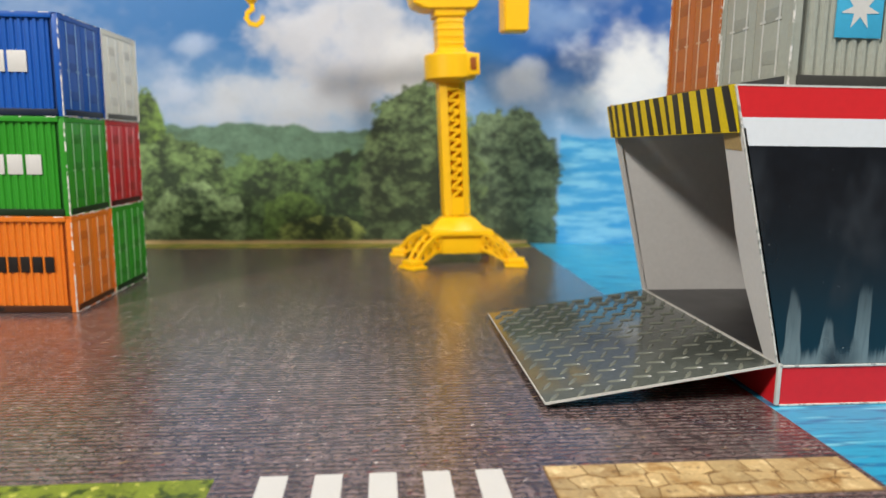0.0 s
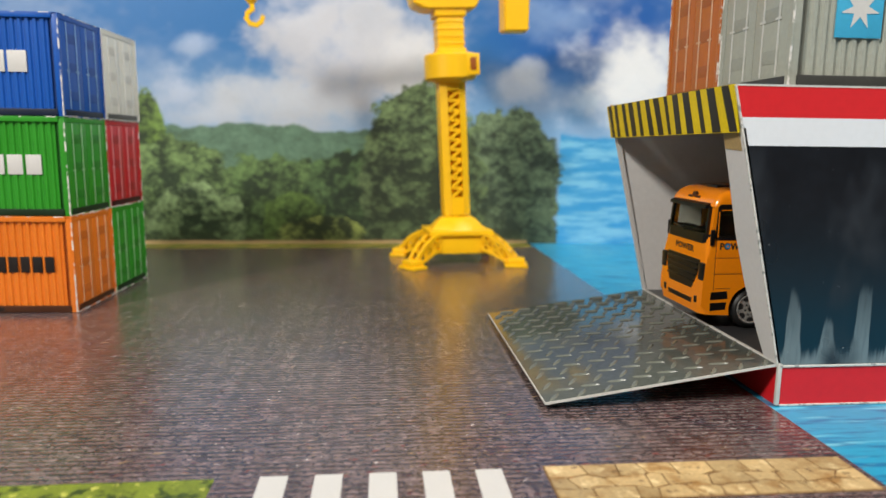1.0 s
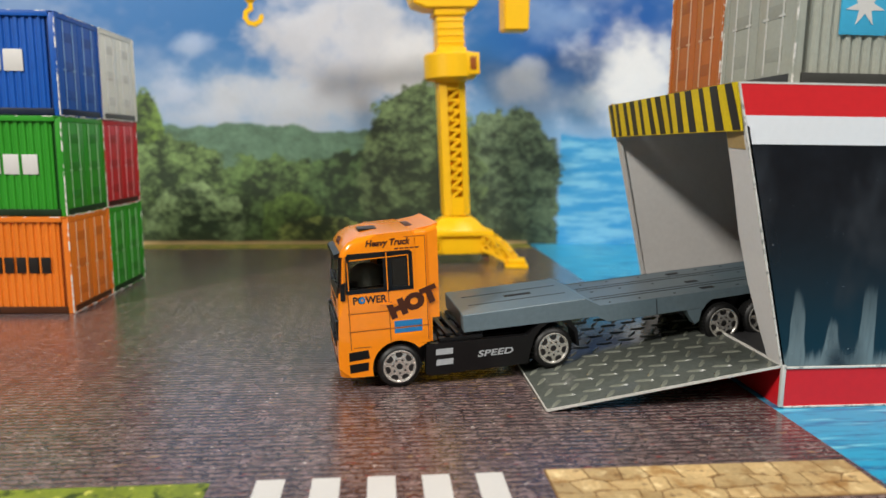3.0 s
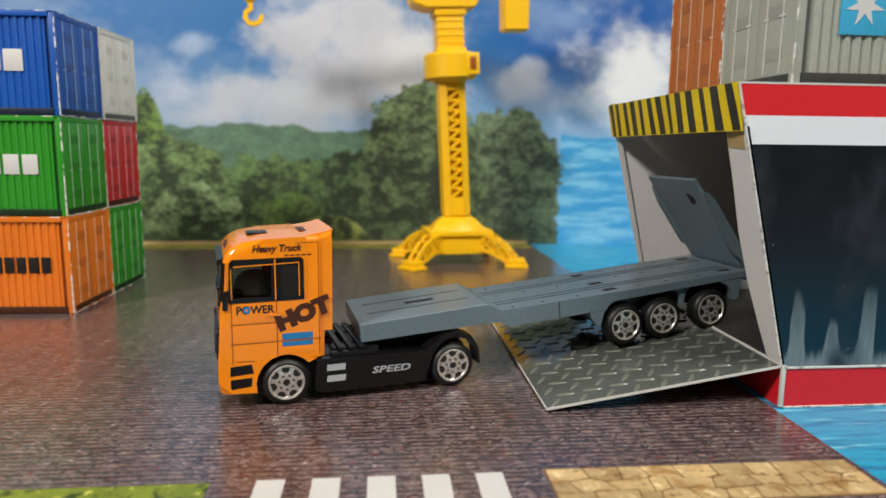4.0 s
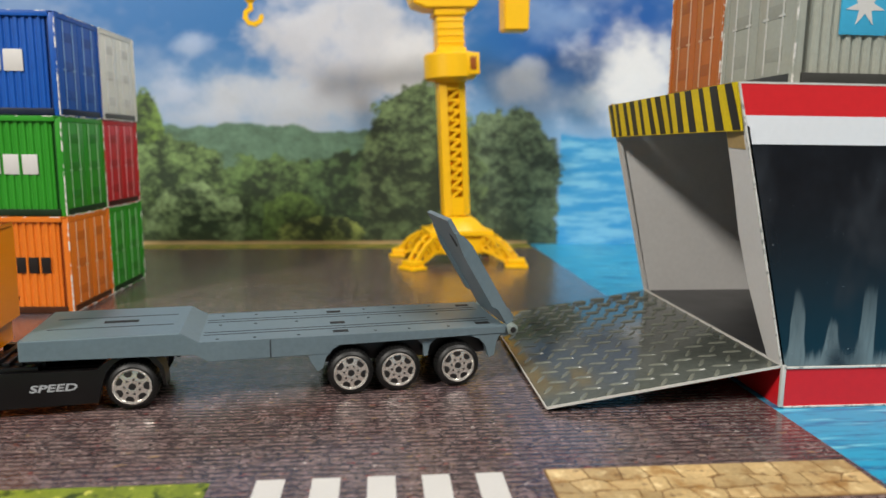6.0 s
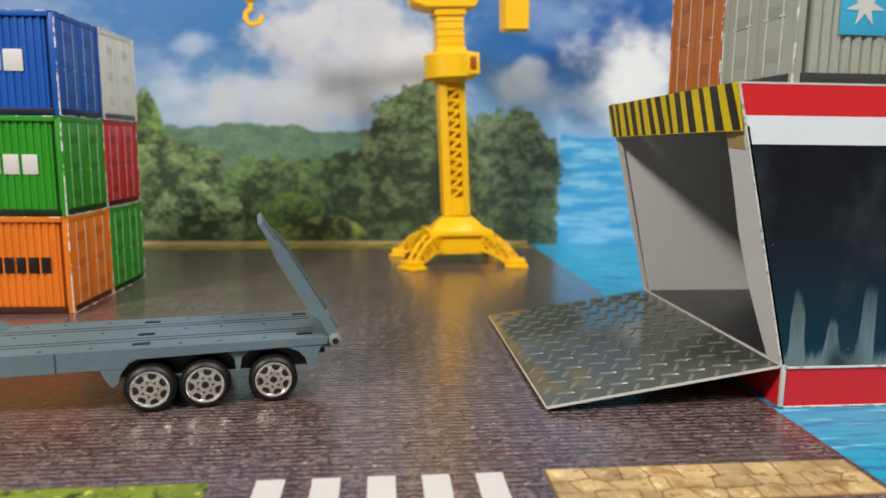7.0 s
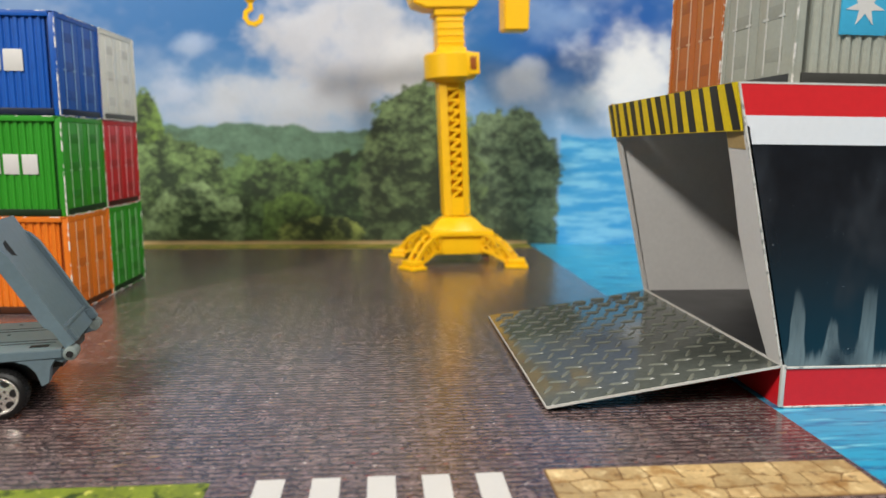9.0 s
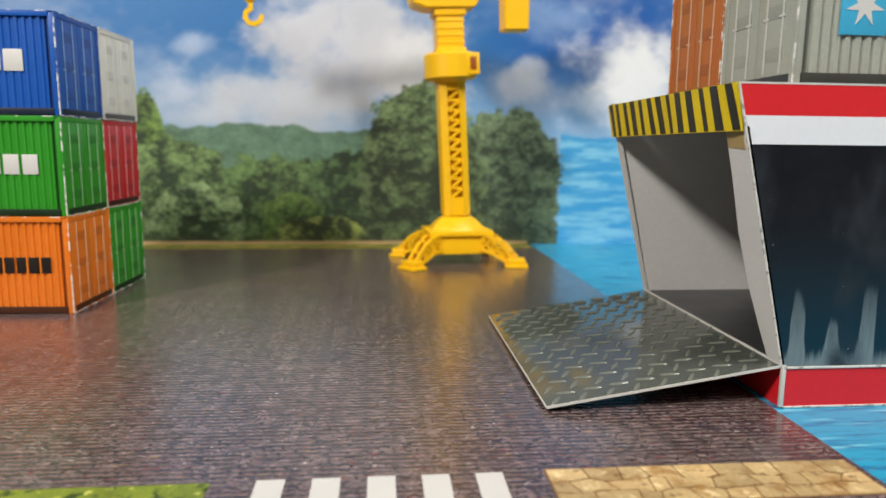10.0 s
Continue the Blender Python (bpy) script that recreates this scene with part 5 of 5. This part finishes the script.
# ---- movement ----
TRACTOR = [  # seconds, x, y, z in mm at the front axle, pitch, heading
    (0.00, 167.7, 223.2, 12.5, 0.0, 181.0),
    (0.60, 161.7, 223.2, 12.5, 0.0, 181.0),
    (0.74, 130.7, 222.7, 12.5, 0.0, 181.0),
    (0.90, 128.7, 222.7, 12.5, 0.0, 181.0),
    (1.00, 121.8, 222.2, 12.5, 0.0, 181.5),
    (1.15, 120.6, 222.2, 12.5, 0.0, 181.5),
    (1.30, 102.9, 221.2, 11.1, 1.5, 182.0),
    (1.50, 93.8, 219.5, 9.2, 3.6, 182.5),
    (1.70, 84.5, 219.2, 7.7, 5.3, 182.5),
    (1.90, 74.0, 217.7, 5.8, 7.4, 183.0),
    (2.00, 68.3, 217.5, 4.8, 8.6, 183.4),
    (2.10, 67.5, 217.4, 4.7, 8.6, 183.6),
    (2.30, 48.5, 213.6, 1.6, 9.4, 185.5),
    (2.50, 31.5, 210.1, 0.0, 8.1, 187.2),
    (2.60, 31.1, 210.3, 0.0, 8.0, 187.2),
    (2.70, 21.6, 210.1, 0.0, 6.2, 187.0),
    (3.20, 1.5, 208.0, 0.0, 2.6, 189.5),
    (3.80, -20.7, 204.3, 0.0, 0.0, 193.0),
    (4.00, -28.9, 196.7, 0.0, 0.0, 194.2),
    (4.10, -38.0, 196.6, 0.0, 0.0, 193.8),
    (4.20, -39.7, 195.5, 0.0, 0.0, 193.5),
    (4.30, -50.4, 194.8, 0.0, 0.0, 190.8),
    (4.40, -50.7, 194.0, 0.0, 0.0, 188.2),
    (4.50, -52.7, 194.0, 0.0, 0.0, 188.0),
    (4.60, -52.9, 194.0, 0.0, 0.0, 187.8),
    (4.80, -61.1, 192.1, 0.0, 0.0, 188.0),
    (5.00, -69.9, 190.0, 0.0, 0.0, 188.2),
    (5.15, -70.7, 190.0, 0.0, 0.0, 188.2),
    (5.30, -80.3, 188.1, 0.0, 0.0, 188.0),
    (5.50, -90.5, 192.3, 0.0, 0.0, 188.6),
    (5.60, -95.1, 192.5, 0.0, 0.0, 188.1),
    (5.70, -98.1, 192.0, 0.0, 0.0, 188.1),
    (6.20, -131.1, 187.0, 0.0, 0.0, 188.1),
    (6.80, -162.0, 179.1, 0.0, 0.0, 188.6),
    (7.00, -168.1, 177.0, 0.0, 0.0, 189.4),
    (7.20, -176.3, 171.5, 0.0, 0.0, 191.2),
    (7.40, -178.9, 169.0, 0.0, 0.0, 192.2),
    (7.50, -186.3, 167.3, 0.0, 0.0, 192.6),
    (7.60, -186.5, 167.2, 0.0, 0.0, 192.6),
    (7.80, -192.4, 168.2, 0.0, 0.0, 192.2),
    (8.00, -200.7, 170.8, 0.0, 0.0, 190.8),
    (8.20, -205.9, 170.7, 0.0, 0.0, 190.3),
    (8.30, -211.5, 169.5, 0.0, 0.0, 190.0),
    (8.40, -215.4, 169.4, 0.0, 0.0, 189.9),
    (8.50, -215.8, 169.7, 0.0, 0.0, 189.9),
    (8.60, -223.3, 169.4, 0.0, 0.0, 189.9),
    (8.70, -223.9, 169.4, 0.0, 0.0, 189.9),
    (8.80, -230.6, 168.8, 0.0, 0.0, 189.9),
    (8.90, -233.2, 167.9, 0.0, 0.0, 189.9),
    (9.00, -235.8, 167.2, 0.0, 0.0, 189.9),
    (9.10, -241.2, 166.0, 0.0, 0.0, 189.7),
    (9.20, -241.5, 165.9, 0.0, 0.0, 189.7),
    (9.30, -248.0, 165.4, 0.0, 0.0, 189.4),
    (9.40, -248.4, 166.0, 0.0, 0.0, 189.4),
    (9.50, -251.0, 165.6, 0.0, 0.0, 189.4),
    (9.60, -251.3, 165.6, 0.0, 0.0, 189.4),
    (9.70, -260.9, 164.4, 0.0, 0.0, 189.4),
    (10.00, -291.0, 158.9, 0.0, 0.0, 189.4),
]
TRAILER = [  # the same at the last axle
    (0.00, 305.7, 224.9, 12.5, 0.0, 180.6),
    (0.60, 299.7, 224.9, 12.5, 0.0, 180.6),
    (0.74, 268.7, 224.4, 12.5, 0.0, 180.6),
    (0.90, 266.7, 224.4, 12.5, 0.0, 180.6),
    (1.00, 259.8, 224.7, 12.5, 0.0, 180.8),
    (1.15, 258.6, 224.7, 12.5, 0.0, 180.8),
    (1.30, 240.8, 224.6, 12.5, 0.0, 181.1),
    (1.50, 231.8, 223.7, 12.5, 0.1, 181.4),
    (1.70, 222.5, 223.4, 12.5, 0.2, 181.4),
    (1.90, 211.9, 222.7, 12.5, 0.2, 181.7),
    (2.00, 206.2, 223.2, 12.5, 0.2, 181.9),
    (2.10, 205.4, 223.4, 12.5, 0.2, 182.0),
    (2.30, 186.2, 222.9, 12.5, 1.8, 183.0),
    (2.50, 168.9, 222.2, 12.5, 3.5, 184.0),
    (2.60, 168.5, 222.4, 12.5, 3.5, 184.0),
    (2.70, 159.1, 221.9, 12.5, 4.4, 183.8),
    (3.20, 138.5, 224.0, 12.5, 6.4, 185.2),
    (3.80, 118.2, 229.4, 12.5, 7.8, 189.2),
    (4.00, 107.2, 227.6, 11.8, 6.1, 190.2),
    (4.10, 98.9, 226.1, 10.2, 5.7, 191.6),
    (4.20, 98.2, 224.6, 10.1, 5.2, 191.5),
    (4.30, 87.0, 222.8, 8.1, 4.6, 192.1),
    (4.40, 86.6, 220.9, 8.0, 3.9, 192.7),
    (4.50, 83.6, 220.8, 7.5, 3.8, 192.8),
    (4.60, 83.4, 220.7, 7.4, 3.8, 192.9),
    (4.70, 77.9, 220.0, 6.4, 3.4, 193.1),
    (4.80, 74.0, 219.4, 5.6, 3.0, 193.2),
    (5.00, 65.2, 217.9, 3.9, 2.1, 193.4),
    (5.15, 64.4, 217.9, 3.7, 2.0, 193.4),
    (5.30, 54.8, 215.6, 2.0, 1.0, 193.3),
    (5.50, 45.7, 214.4, 0.8, 0.5, 189.5),
    (5.60, 41.3, 213.4, 0.0, 0.0, 189.0),
    (5.70, 38.3, 212.9, 0.0, 0.0, 189.0),
    (6.20, 5.3, 207.9, 0.0, 0.0, 189.0),
    (6.80, -25.8, 201.2, 0.0, 0.0, 189.5),
    (7.00, -32.2, 201.3, 0.0, 0.0, 190.5),
    (7.20, -41.4, 200.4, 0.0, 0.0, 192.5),
    (7.40, -44.5, 200.1, 0.0, 0.0, 193.5),
    (7.50, -52.1, 199.6, 0.0, 0.0, 194.0),
    (7.60, -52.3, 199.5, 0.0, 0.0, 194.0),
    (7.80, -58.0, 199.3, 0.0, 0.0, 193.5),
    (8.00, -65.6, 198.5, 0.0, 0.0, 192.0),
    (8.20, -70.5, 197.3, 0.0, 0.0, 191.5),
    (8.30, -76.0, 195.7, 0.0, 0.0, 191.2),
    (8.40, -79.9, 195.2, 0.0, 0.0, 191.0),
    (8.50, -80.2, 195.2, 0.0, 0.0, 191.0),
    (8.60, -87.7, 194.9, 0.0, 0.0, 191.0),
    (8.70, -88.3, 194.9, 0.0, 0.0, 191.0),
    (8.80, -95.0, 194.3, 0.0, 0.0, 191.0),
    (8.90, -97.6, 193.4, 0.0, 0.0, 191.0),
    (9.00, -100.2, 192.7, 0.0, 0.0, 191.0),
    (9.10, -105.6, 191.5, 0.0, 0.0, 190.8),
    (9.20, -105.9, 191.4, 0.0, 0.0, 190.8),
    (9.30, -110.6, 190.3, 0.0, 0.0, 190.5),
    (9.40, -110.8, 190.3, 0.0, 0.0, 190.5),
    (9.50, -112.6, 189.9, 0.0, 0.0, 190.5),
    (9.60, -112.9, 189.9, 0.0, 0.0, 190.5),
    (9.70, -125.0, 188.7, 0.0, 0.0, 190.5),
    (10.00, -155.1, 183.2, 0.0, 0.0, 190.5),
]
RAMP = [(0.0, 8.41), (1.2, 8.41), (1.5, 10.14), (2.0, 10.32), (2.5, 9.71), (2.7, 9.62), (3.8, 9.54), (4.0, 9.28), (4.5, 10.23), (5.0, 10.49), (5.6, 10.49), (5.7, 9.80), (6.2, 8.93), (10.0, 8.84)]


def motions():
    """The truck and trailer roll off the ferry and away; the ramp gives under their weight."""
    for thing, rows, wheels, hub_y in ((truck, TRACTOR, TRUCK_WHEELS, HW), (trailer, TRAILER, TRAILER_WHEELS, TW)):
        walk(thing, [(t, mpose(x, y, z, 0, pitch, turn)) for t, x, y, z, pitch, turn in rows])
        run, total = [0.0], 0.0
        for a, b in zip(rows, rows[1:]):
            total += math.hypot(b[1] - a[1], b[2] - a[2])
            run.append(total)
        times = [r[0] for r in rows]
        spin, last, turns = 0.0, 0.0, []
        for i in range(101):
            s = float(np.interp(i / 10, times, run))
            spin += min(80.0, math.degrees((s - last) / WR))
            last = s
            turns.append((i / 10, spin))
        for w, x, side in wheels:
            walk(w, [(t, mpose(x, side * hub_y, WR, 0, side * a, 0 if side > 0 else 180)) for t, a in turns])
    walk(ramp, [(t, mpose(111.1 - FX, 221.2 - FY, 12, 0, -a, 0)) for t, a in RAMP])


motions()
